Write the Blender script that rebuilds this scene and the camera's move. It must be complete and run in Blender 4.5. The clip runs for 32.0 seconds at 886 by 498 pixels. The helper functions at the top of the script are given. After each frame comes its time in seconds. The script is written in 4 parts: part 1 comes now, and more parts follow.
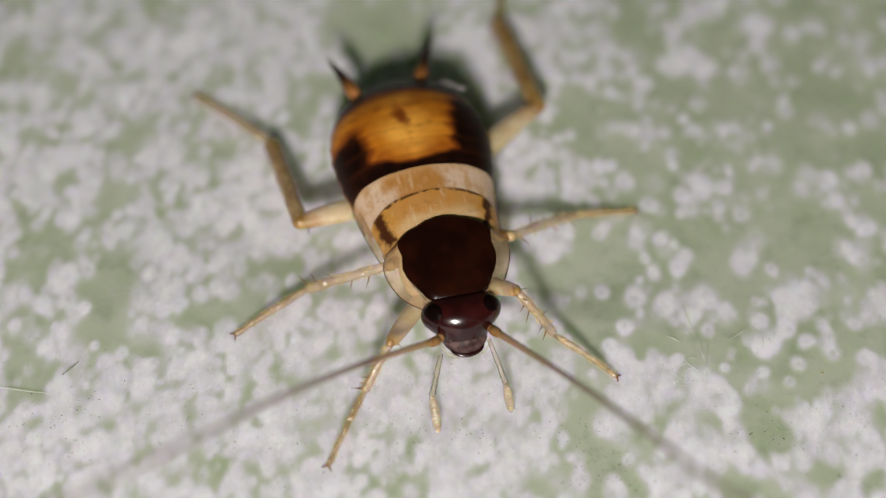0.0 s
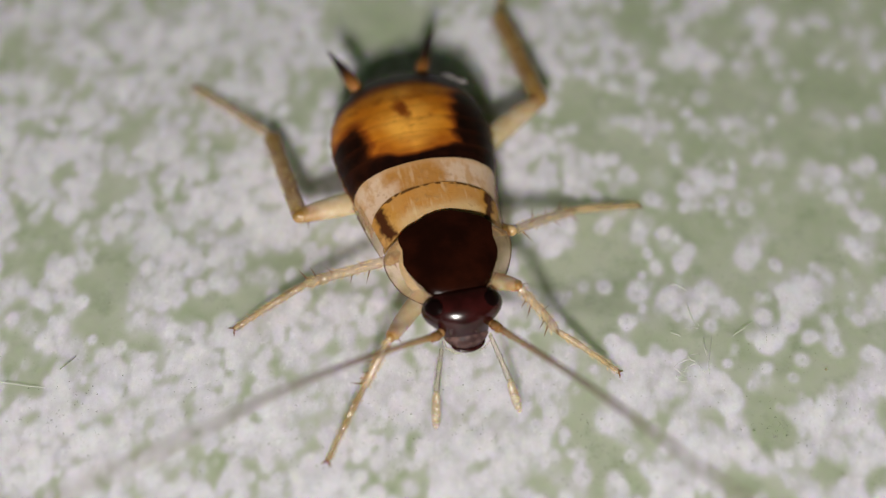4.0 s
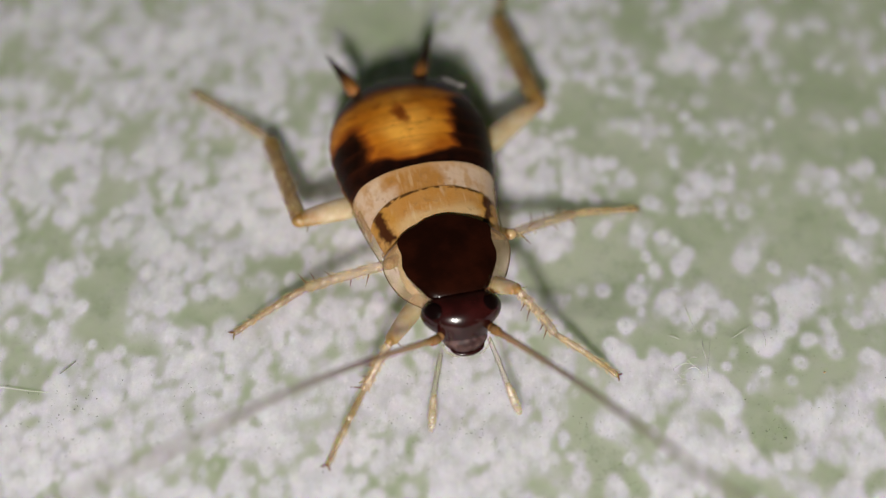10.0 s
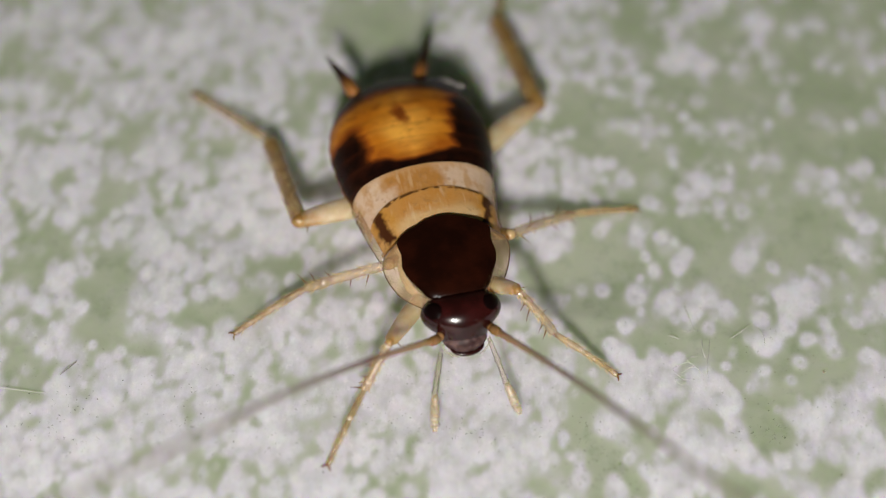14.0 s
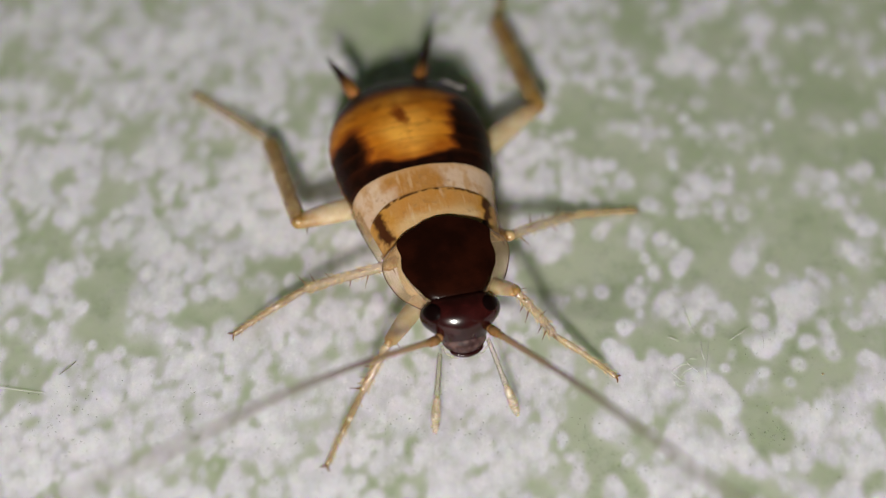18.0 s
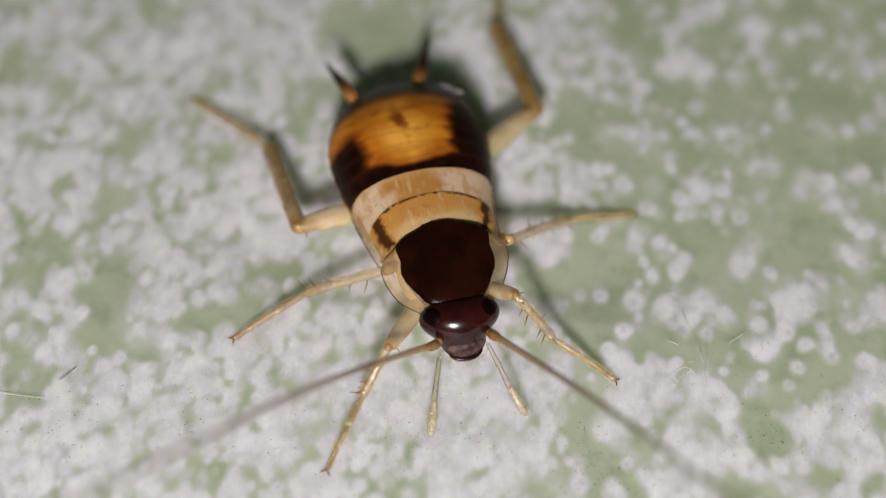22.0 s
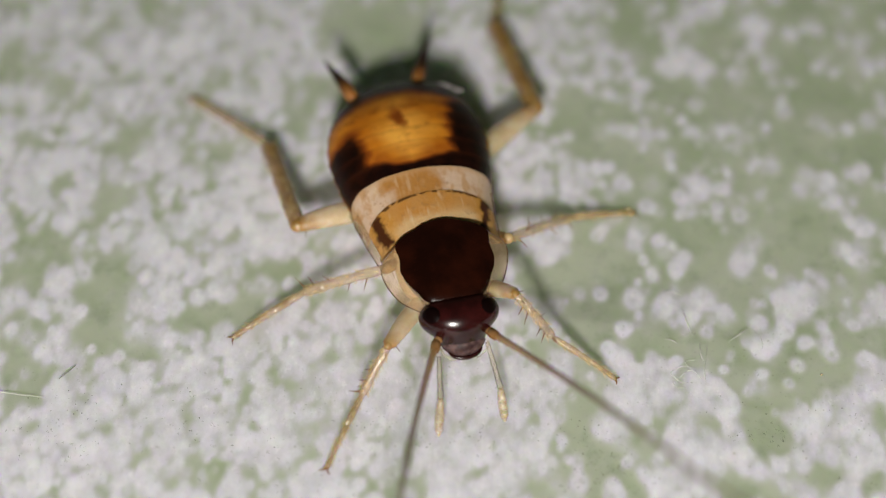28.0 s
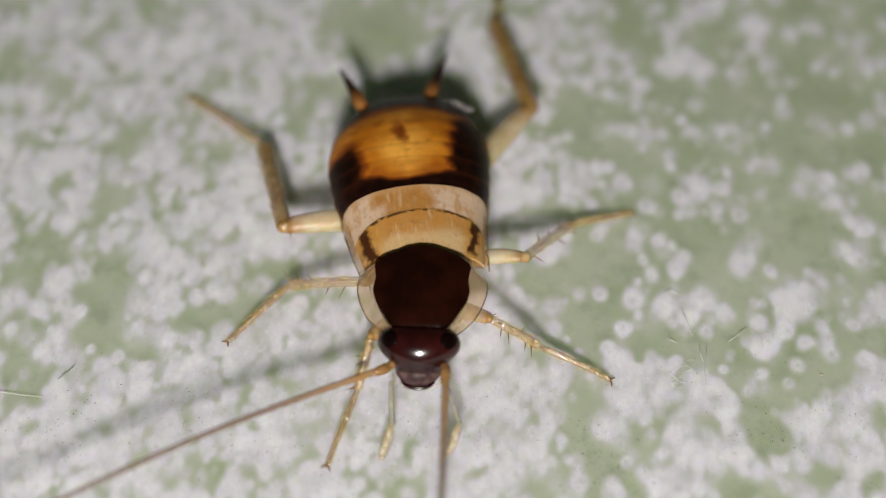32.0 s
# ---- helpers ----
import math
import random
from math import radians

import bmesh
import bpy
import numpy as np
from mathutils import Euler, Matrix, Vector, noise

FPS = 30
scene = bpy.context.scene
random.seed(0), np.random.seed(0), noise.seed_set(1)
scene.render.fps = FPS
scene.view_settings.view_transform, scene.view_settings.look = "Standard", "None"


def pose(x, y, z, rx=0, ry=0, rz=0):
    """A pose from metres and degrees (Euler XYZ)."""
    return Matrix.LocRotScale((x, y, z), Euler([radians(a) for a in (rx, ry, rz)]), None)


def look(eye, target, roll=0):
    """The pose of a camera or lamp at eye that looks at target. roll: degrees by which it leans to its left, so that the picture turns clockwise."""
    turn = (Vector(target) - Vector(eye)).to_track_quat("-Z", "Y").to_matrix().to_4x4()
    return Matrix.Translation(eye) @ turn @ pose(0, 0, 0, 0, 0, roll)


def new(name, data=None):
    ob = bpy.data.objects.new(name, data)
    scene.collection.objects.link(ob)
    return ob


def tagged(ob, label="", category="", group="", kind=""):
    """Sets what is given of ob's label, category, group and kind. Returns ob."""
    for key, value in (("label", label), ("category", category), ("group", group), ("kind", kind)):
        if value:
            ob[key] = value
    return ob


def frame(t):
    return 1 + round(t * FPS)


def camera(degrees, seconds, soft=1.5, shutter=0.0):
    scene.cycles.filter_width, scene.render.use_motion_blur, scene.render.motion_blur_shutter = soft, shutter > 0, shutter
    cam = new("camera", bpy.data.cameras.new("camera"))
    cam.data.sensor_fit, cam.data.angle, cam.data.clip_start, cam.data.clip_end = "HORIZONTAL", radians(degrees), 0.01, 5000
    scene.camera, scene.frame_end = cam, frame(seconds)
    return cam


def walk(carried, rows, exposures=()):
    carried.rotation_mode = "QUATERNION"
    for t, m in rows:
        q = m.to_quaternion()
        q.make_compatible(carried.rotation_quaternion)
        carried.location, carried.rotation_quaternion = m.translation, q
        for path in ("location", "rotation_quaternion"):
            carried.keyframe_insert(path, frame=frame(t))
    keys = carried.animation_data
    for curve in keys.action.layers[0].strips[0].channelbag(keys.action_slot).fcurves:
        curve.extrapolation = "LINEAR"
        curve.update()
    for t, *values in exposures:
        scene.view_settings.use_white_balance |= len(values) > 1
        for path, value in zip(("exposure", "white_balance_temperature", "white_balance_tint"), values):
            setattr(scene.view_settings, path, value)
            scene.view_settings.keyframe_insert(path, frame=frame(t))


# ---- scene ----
MM = 0.001
cam = camera(25, 32.0, soft=1.2, shutter=0.4)
cam.data.dof.use_dof = True
cam.data.dof.focus_distance = 43.7 * MM
cam.data.dof.aperture_fstop = 41.0

# The hand-held camera: seconds, eye (mm), aim on the leaf (mm), roll (degrees).
PATH = [
    (0.0, -0.028, -29.724, 35.465, -0.002, 0.050, -0.027),
    (0.5, -0.006, -29.748, 35.429, 0.005, 0.054, -0.019),
    (1.0, -0.044, -29.723, 35.278, -0.001, -0.104, -0.081),
    (1.5, -0.033, -29.497, 35.091, -0.062, -0.475, 0.048),
    (2.0, -0.077, -29.719, 35.468, -0.040, -0.181, -0.068),
    (2.5, -0.090, -29.527, 35.118, -0.036, -0.167, -0.096),
    (3.0, -0.015, -29.512, 35.171, -0.032, -0.137, 0.008),
    (3.5, 0.001, -29.492, 35.183, -0.026, -0.122, 0.036),
    (5.5, -0.039, -29.579, 35.130, -0.015, -0.096, -0.043),
    (6.0, -0.103, -29.588, 35.139, -0.018, -0.089, -0.155),
    (6.5, -0.034, -29.431, 35.187, -0.020, -0.157, -0.007),
    (7.0, -0.022, -29.513, 35.102, -0.022, -0.168, 0.004),
    (7.5, 0.003, -29.545, 35.143, -0.016, -0.140, 0.021),
    (8.0, -0.024, -29.526, 35.180, -0.010, -0.105, -0.036),
    (8.5, 0.012, -29.633, 35.178, 0.002, -0.045, 0.034),
    (9.0, 0.014, -29.574, 35.239, -0.001, 0.000, 0.030),
    (9.5, -0.052, -29.584, 35.168, -0.000, -0.052, -0.069),
    (10.0, -0.026, -29.533, 35.245, -0.000, -0.004, -0.033),
    (10.5, -0.074, -29.651, 35.251, 0.010, 0.064, -0.131),
    (11.0, -0.051, -29.590, 35.289, 0.009, 0.053, -0.090),
    (11.5, -0.052, -29.543, 35.260, 0.001, -0.030, -0.090),
    (12.0, 0.003, -29.496, 35.244, -0.005, -0.086, 0.011),
    (12.5, 0.012, -29.541, 35.135, -0.013, -0.134, 0.043),
    (13.0, -0.047, -29.450, 35.099, -0.007, -0.072, -0.072),
    (13.5, -0.040, -29.582, 35.190, -0.008, -0.104, -0.037),
    (14.0, -0.035, -29.603, 35.281, 0.007, 0.005, -0.076),
    (14.5, -0.044, -29.649, 35.255, 0.002, 0.019, -0.050),
    (16.5, 0.001, -29.659, 35.300, 0.022, 0.095, -0.021),
    (17.0, 0.029, -29.646, 35.386, 0.025, 0.122, 0.013),
    (17.5, 0.012, -29.739, 35.280, 0.023, 0.099, 0.006),
    (18.0, 0.018, -29.635, 35.301, 0.017, 0.041, 0.004),
    (18.5, 0.040, -29.604, 35.316, 0.029, 0.054, 0.046),
    (19.0, -0.037, -29.639, 35.332, 0.031, 0.081, -0.082),
    (19.5, -0.034, -29.725, 35.317, 0.028, 0.127, -0.090),
    (20.0, 0.008, -29.759, 35.316, 0.030, 0.156, 0.002),
    (20.5, -0.065, -29.580, 35.357, 0.036, 0.077, -0.140),
    (21.0, -0.021, -29.669, 35.358, 0.037, 0.148, -0.054),
    (21.5, -0.024, -29.709, 35.402, 0.040, 0.218, -0.073),
    (22.0, -0.019, -29.660, 35.425, 0.037, 0.166, -0.080),
    (22.5, -0.073, -29.667, 35.385, 0.031, 0.127, -0.132),
    (23.0, 0.017, -29.541, 35.418, 0.034, 0.081, -0.004),
    (23.5, 0.017, -29.555, 35.437, 0.041, 0.106, -0.005),
    (24.0, 0.023, -29.647, 35.434, 0.043, 0.178, 0.020),
    (24.5, -0.007, -29.738, 35.351, 0.045, 0.169, -0.054),
    (25.0, 0.007, -29.654, 35.292, 0.042, 0.070, -0.019),
    (25.5, 0.038, -29.630, 35.347, 0.039, 0.066, 0.026),
    (27.5, 0.002, -29.650, 35.264, 0.045, 0.071, -0.054),
    (28.0, -0.023, -29.634, 35.357, 0.050, 0.122, -0.103),
    (28.5, -0.003, -29.632, 35.339, 0.051, 0.127, -0.069),
    (29.0, -0.024, -29.665, 35.312, 0.053, 0.069, -0.102),
    (29.5, -0.025, -29.597, 35.341, 0.057, 0.057, -0.125),
    (30.0, -0.050, -29.645, 35.316, 0.055, 0.115, -0.172),
    (30.5, -0.037, -29.634, 35.336, 0.057, 0.117, -0.148),
    (31.0, 0.007, -29.669, 35.301, 0.061, 0.090, -0.090),
    (31.5, 0.018, -29.567, 35.353, 0.062, 0.077, -0.060),
    (32.0, -0.014, -29.643, 35.320, 0.060, 0.116, -0.117),
]
walk(cam, [(t, look((x * MM, y * MM, z * MM), (gx * MM, gy * MM, 0), roll)) for t, x, y, z, gx, gy, roll in PATH],
     [(0.0, 0.0, 6500, 9.5), (8.0, 0.0, 6500, 10.0), (20.0, 0.0, 6500, 8.4), (32.0, 0.0, 6500, 8.4)])

# ---- light: one small lamp beside the lens, in a dark room, plus an added faint fill ----
world = bpy.data.worlds.new("green_shadow_fill")
scene.world = world
world.use_nodes = True
# added green ambient with no source of its own: lifts and tints the shadows
world.node_tree.nodes["Background"].inputs[0].default_value = (0.76, 1.0, 0.62, 1)
world.node_tree.nodes["Background"].inputs[1].default_value = 0.030

flash = bpy.data.lights.new("flash_lamp", "AREA")
flash.shape, flash.size, flash.size_y, flash.energy = "RECTANGLE", 8.2 * MM, 8.2 * MM, 0.1065
flash.color = (1.0, 0.962, 0.905)
flash_lamp = new("flash_lamp", flash)
flash_lamp.matrix_world = look((-3.0 * MM, -74 * MM, 48 * MM), (0, 0, 0))


# ---- materials ----
def material(name, base, rough=0.4, **more):
    m = bpy.data.materials.new(name)
    m.use_nodes = True
    b = m.node_tree.nodes["Principled BSDF"]
    b.inputs["Base Color"].default_value = (*base, 1)
    b.inputs["Roughness"].default_value = rough
    for key, value in more.items():
        b.inputs[key.replace("_", " ")].default_value = value
    return m


def wire(m, a, b):
    m.node_tree.links.new(a, b)


def node(m, kind, **values):
    n = m.node_tree.nodes.new(kind)
    for key, value in values.items():
        n.inputs[key.replace("_", " ")].default_value = value
    return n


def math_node(m, op, a, b=None, c=None, clamp=False):
    n = m.node_tree.nodes.new("ShaderNodeMath")
    n.operation, n.use_clamp = op, clamp
    for i, v in enumerate((a, b, c)):
        if v is None:
            continue
        if isinstance(v, (int, float)):
            n.inputs[i].default_value = v
        else:
            wire(m, v, n.inputs[i])
    return n.outputs[0]


def mix_colour(m, fac, a, b):
    n = m.node_tree.nodes.new("ShaderNodeMix")
    n.data_type = "RGBA"
    for i, v in ((0, fac), (6, a), (7, b)):
        if isinstance(v, (int, float)):
            n.inputs[i].default_value = v
        elif isinstance(v, tuple):
            n.inputs[i].default_value = (*v, 1)
        else:
            wire(m, v, n.inputs[i])
    return n.outputs[2]


def smooth(m, value, lo, hi):
    n = m.node_tree.nodes.new("ShaderNodeMapRange")
    n.interpolation_type = "SMOOTHSTEP"
    wire(m, value, n.inputs[0])
    n.inputs[1].default_value, n.inputs[2].default_value = lo, hi
    return n.outputs[0]


def grain(m, scale, detail=3.0, rough=0.55, coord="Object", stretch=None):
    """Noise of that many cells to a millimetre."""
    tc = m.node_tree.nodes.new("ShaderNodeTexCoord")
    n = node(m, "ShaderNodeTexNoise", Scale=scale / MM, Detail=detail, Roughness=rough)
    if stretch:
        mp = m.node_tree.nodes.new("ShaderNodeMapping")
        mp.inputs["Scale"].default_value = stretch
        wire(m, tc.outputs[coord], mp.inputs[0])
        wire(m, mp.outputs[0], n.inputs["Vector"])
    else:
        wire(m, tc.outputs[coord], n.inputs["Vector"])
    return n.outputs["Fac"]


def relief(m, height, strength, depth):
    n = node(m, "ShaderNodeBump", Strength=strength, Distance=depth * MM)
    wire(m, height, n.inputs["Height"])
    wire(m, n.outputs[0], m.node_tree.nodes["Principled BSDF"].inputs["Normal"])


def shader(m):
    return m.node_tree.nodes["Principled BSDF"]


def cuticle(name, base, second, rough=0.3, scatter=0.35, cells=3.0, bump=0.25, coat=0.0, alpha=1.0, pits=14.0, glint=0.0):
    """Chitin: two tones in soft mottles, a little light bleeding through, fine relief."""
    m = material(name, base, rough, Subsurface_Weight=scatter, Subsurface_Scale=0.18 * MM, Coat_Weight=coat, Coat_Roughness=0.08, Alpha=alpha)
    shader(m).inputs["Subsurface Radius"].default_value = (1.0, 0.6, 0.3)
    f = smooth(m, grain(m, cells), 0.35, 0.68)
    wire(m, mix_colour(m, f, base, second), shader(m).inputs["Base Color"])
    relief(m, grain(m, pits, 3.0), bump, 0.03)
    if glint:
        # a bumpy gloss that stays on the see-through cuticle
        shine, both = m.node_tree.nodes.new("ShaderNodeBsdfGlossy"), m.node_tree.nodes.new("ShaderNodeMixShader")
        shine.inputs["Roughness"].default_value = 0.2
        rough_skin = node(m, "ShaderNodeBump", Strength=1.0, Distance=0.08 * MM)
        wire(m, grain(m, pits, 2.0), rough_skin.inputs["Height"])
        wire(m, rough_skin.outputs[0], shine.inputs["Normal"])
        both.inputs[0].default_value = glint
        wire(m, shader(m).outputs[0], both.inputs[1])
        wire(m, shine.outputs[0], both.inputs[2])
        wire(m, both.outputs[0], m.node_tree.nodes["Material Output"].inputs[0])
    return m


def clear_skin(name, tint, opacity, gloss=0.5, through_tint=(0.97, 0.95, 0.9)):
    """Thin see-through cuticle: mostly clear, with a weak milky tint and a gloss."""
    m = bpy.data.materials.new(name)
    m.use_nodes = True
    t = m.node_tree
    out, b = t.nodes["Material Output"], t.nodes["Principled BSDF"]
    b.inputs["Base Color"].default_value = (*tint, 1)
    b.inputs["Roughness"].default_value = 0.22
    clear = t.nodes.new("ShaderNodeBsdfTransparent")
    clear.inputs[0].default_value = (*through_tint, 1)
    shine = t.nodes.new("ShaderNodeBsdfGlossy")
    shine.inputs["Roughness"].default_value = 0.18
    a, c = t.nodes.new("ShaderNodeMixShader"), t.nodes.new("ShaderNodeMixShader")
    fac = math_node(m, "MULTIPLY_ADD", grain(m, 5.0), opacity * 0.8, opacity * 0.6)
    wire(m, fac, a.inputs[0])
    wire(m, clear.outputs[0], a.inputs[1])
    wire(m, b.outputs[0], a.inputs[2])
    fr = node(m, "ShaderNodeFresnel", IOR=1.35)
    wire(m, math_node(m, "MULTIPLY", fr.outputs[0], gloss), c.inputs[0])
    wire(m, a.outputs[0], c.inputs[1])
    wire(m, shine.outputs[0], c.inputs[2])
    wire(m, c.outputs[0], out.inputs[0])
    bump = node(m, "ShaderNodeBump", Strength=0.6, Distance=0.04 * MM)
    wire(m, grain(m, 5.0, 4.0), bump.inputs["Height"])
    wire(m, bump.outputs[0], b.inputs["Normal"])
    wire(m, bump.outputs[0], shine.inputs["Normal"])
    return m


AMBER_LEG = cuticle("amber_leg_cuticle", (0.30, 0.160, 0.036), (0.46, 0.285, 0.09), 0.3, 0.4, 3.0, 0.22, 0.2, 0.70, 8.0, 0.045)
STRAW_LEG = cuticle("straw_leg_cuticle", (0.38, 0.20, 0.042), (0.58, 0.365, 0.11), 0.22, 0.4, 5.0, 0.9, 0.45, 0.36, 9.5, 0.09)
PALE_LEG = cuticle("pale_leg_cuticle", (0.57, 0.42, 0.22), (0.70, 0.58, 0.40), 0.36, 0.5, 2.2, 0.3, 0.05, 0.64)
PALE_BELLY = cuticle("pale_belly_cuticle", (0.60, 0.47, 0.30), (0.70, 0.60, 0.43), 0.4, 0.5, 1.2, 0.3)
shader(PALE_LEG).inputs["Subsurface Weight"].default_value = 0.9
shader(PALE_LEG).inputs["Subsurface Scale"].default_value = 0.45 * MM
ends_at = PALE_LEG.node_tree.nodes.new("ShaderNodeTexCoord")
parted = PALE_LEG.node_tree.nodes.new("ShaderNodeSeparateXYZ")
wire(PALE_LEG, ends_at.outputs["Generated"], parted.inputs[0])
pale_tone = shader(PALE_LEG).inputs["Base Color"].links[0].from_socket
far_end = smooth(PALE_LEG, math_node(PALE_LEG, "MULTIPLY_ADD", grain(PALE_LEG, 5.0), 0.2, parted.outputs[1]), 0.84, 1.06)
wire(PALE_LEG, mix_colour(PALE_LEG, far_end, pale_tone, (0.44, 0.26, 0.105)), shader(PALE_LEG).inputs["Base Color"])
HIP = cuticle("tan_hip_cuticle", (0.36, 0.20, 0.065), (0.58, 0.42, 0.22), 0.2, 0.4, 4.0, 1.0, 0.6, 0.85, 9.0)
BRISTLE = material("golden_bristle", (0.62, 0.45, 0.18), 0.42)
SPINE = material("dark_amber_spine", (0.16, 0.07, 0.02), 0.3)
RIM = material("brown_rim_line", (0.07, 0.035, 0.015), 0.35)
EYE_BLACK = material("black_eye", (0.004, 0.0015, 0.0015), 0.3, Specular_IOR_Level=0.04)
relief(EYE_BLACK, grain(EYE_BLACK, 26.0, 0.0), 0.25, 0.02)
PALP_CLEAR = clear_skin("clear_palp_skin", (0.85, 0.76, 0.58), 0.12, 0.8)
PALP_TIP = cuticle("straw_palp_tip", (0.46, 0.32, 0.14), (0.62, 0.47, 0.26), 0.26, 0.5, 8.0, 0.6, 0.15, 0.33, 10.0, 0.05)
SKIN_CLEAR = clear_skin("clear_margin_skin", (0.74, 0.54, 0.34), 0.17, 0.25, (0.95, 0.89, 0.80))
SKIN_THIN = clear_skin("thin_side_skin", (0.74, 0.54, 0.34), 0.12, 0.2, (0.95, 0.89, 0.80))
SKIN_MILKY = clear_skin("milky_skin_flap", (0.50, 0.45, 0.46), 0.34, 1.5)

HEAD_RED = cuticle("dark_maroon_head", (0.014, 0.0018, 0.0020), (0.027, 0.0037, 0.0037), 0.19, 0.05, 2.0, 0.05, 0.0)
CLYPEUS = cuticle("violet_brown_face", (0.030, 0.013, 0.013), (0.115, 0.070, 0.066), 0.42, 0.3, 5.0, 0.4, 0.0)
PRONOTUM = cuticle("dark_brown_shield", (0.0070, 0.0014, 0.0007), (0.017, 0.0032, 0.0014), 0.19, 0.0, 1.3, 0.2)
for m, gloss in ((HEAD_RED, 0.5), (PRONOTUM, 0.3), (CLYPEUS, 0.12)):
    shader(m).inputs["Specular IOR Level"].default_value = gloss
SOCKET = cuticle("orange_socket_ring", (0.17, 0.075, 0.020), (0.29, 0.155, 0.06), 0.25, 0.3, 5.0, 0.1)


def along(name, near, far, start, end, rough=0.3, alpha=1.0, rings=0.0):
    """Two tones that change along the piece's own y, in millimetres: antenna and cercus."""
    m = material(name, near, rough, Subsurface_Weight=0.2, Subsurface_Scale=0.1 * MM, Alpha=alpha)
    tc = m.node_tree.nodes.new("ShaderNodeTexCoord")
    sp = m.node_tree.nodes.new("ShaderNodeSeparateXYZ")
    wire(m, tc.outputs["Object"], sp.inputs[0])
    wave = math_node(m, "MULTIPLY_ADD", grain(m, 4.0), 0.3 * MM * (end - start), sp.outputs[1])
    col = mix_colour(m, smooth(m, wave, start * MM, end * MM), near, far)
    if rings:
        # darker joints, that many to a millimetre
        beat = math_node(m, "ABSOLUTE", math_node(m, "ADD", math_node(m, "FRACT", math_node(m, "MULTIPLY", sp.outputs[1], rings / MM)), -0.5))
        beyond = math_node(m, "MULTIPLY", smooth(m, sp.outputs[1], 0.9 * MM, 3.0 * MM), 0.42)
        col = mix_colour(m, math_node(m, "MULTIPLY", smooth(m, beat, 0.22, 0.36), beyond), col, (0.09, 0.05, 0.03))
    wire(m, col, shader(m).inputs["Base Color"])
    relief(m, grain(m, 18.0, 2.0), 0.4, 0.03)
    return m


ANTENNA = along("amber_to_mauve_antenna", (0.38, 0.205, 0.065), (0.25, 0.165, 0.12), 0.5, 4.2, alpha=0.64, rings=9.0)
CERCUS = along("amber_to_black_cercus", (0.32, 0.125, 0.026), (0.014, 0.006, 0.004), 0.20, 0.85)


def body_coords(m):
    tc = m.node_tree.nodes.new("ShaderNodeTexCoord")
    sp = m.node_tree.nodes.new("ShaderNodeSeparateXYZ")
    wire(m, tc.outputs["Object"], sp.inputs[0])
    return [math_node(m, "DIVIDE", sp.outputs[i], MM) for i in range(3)]


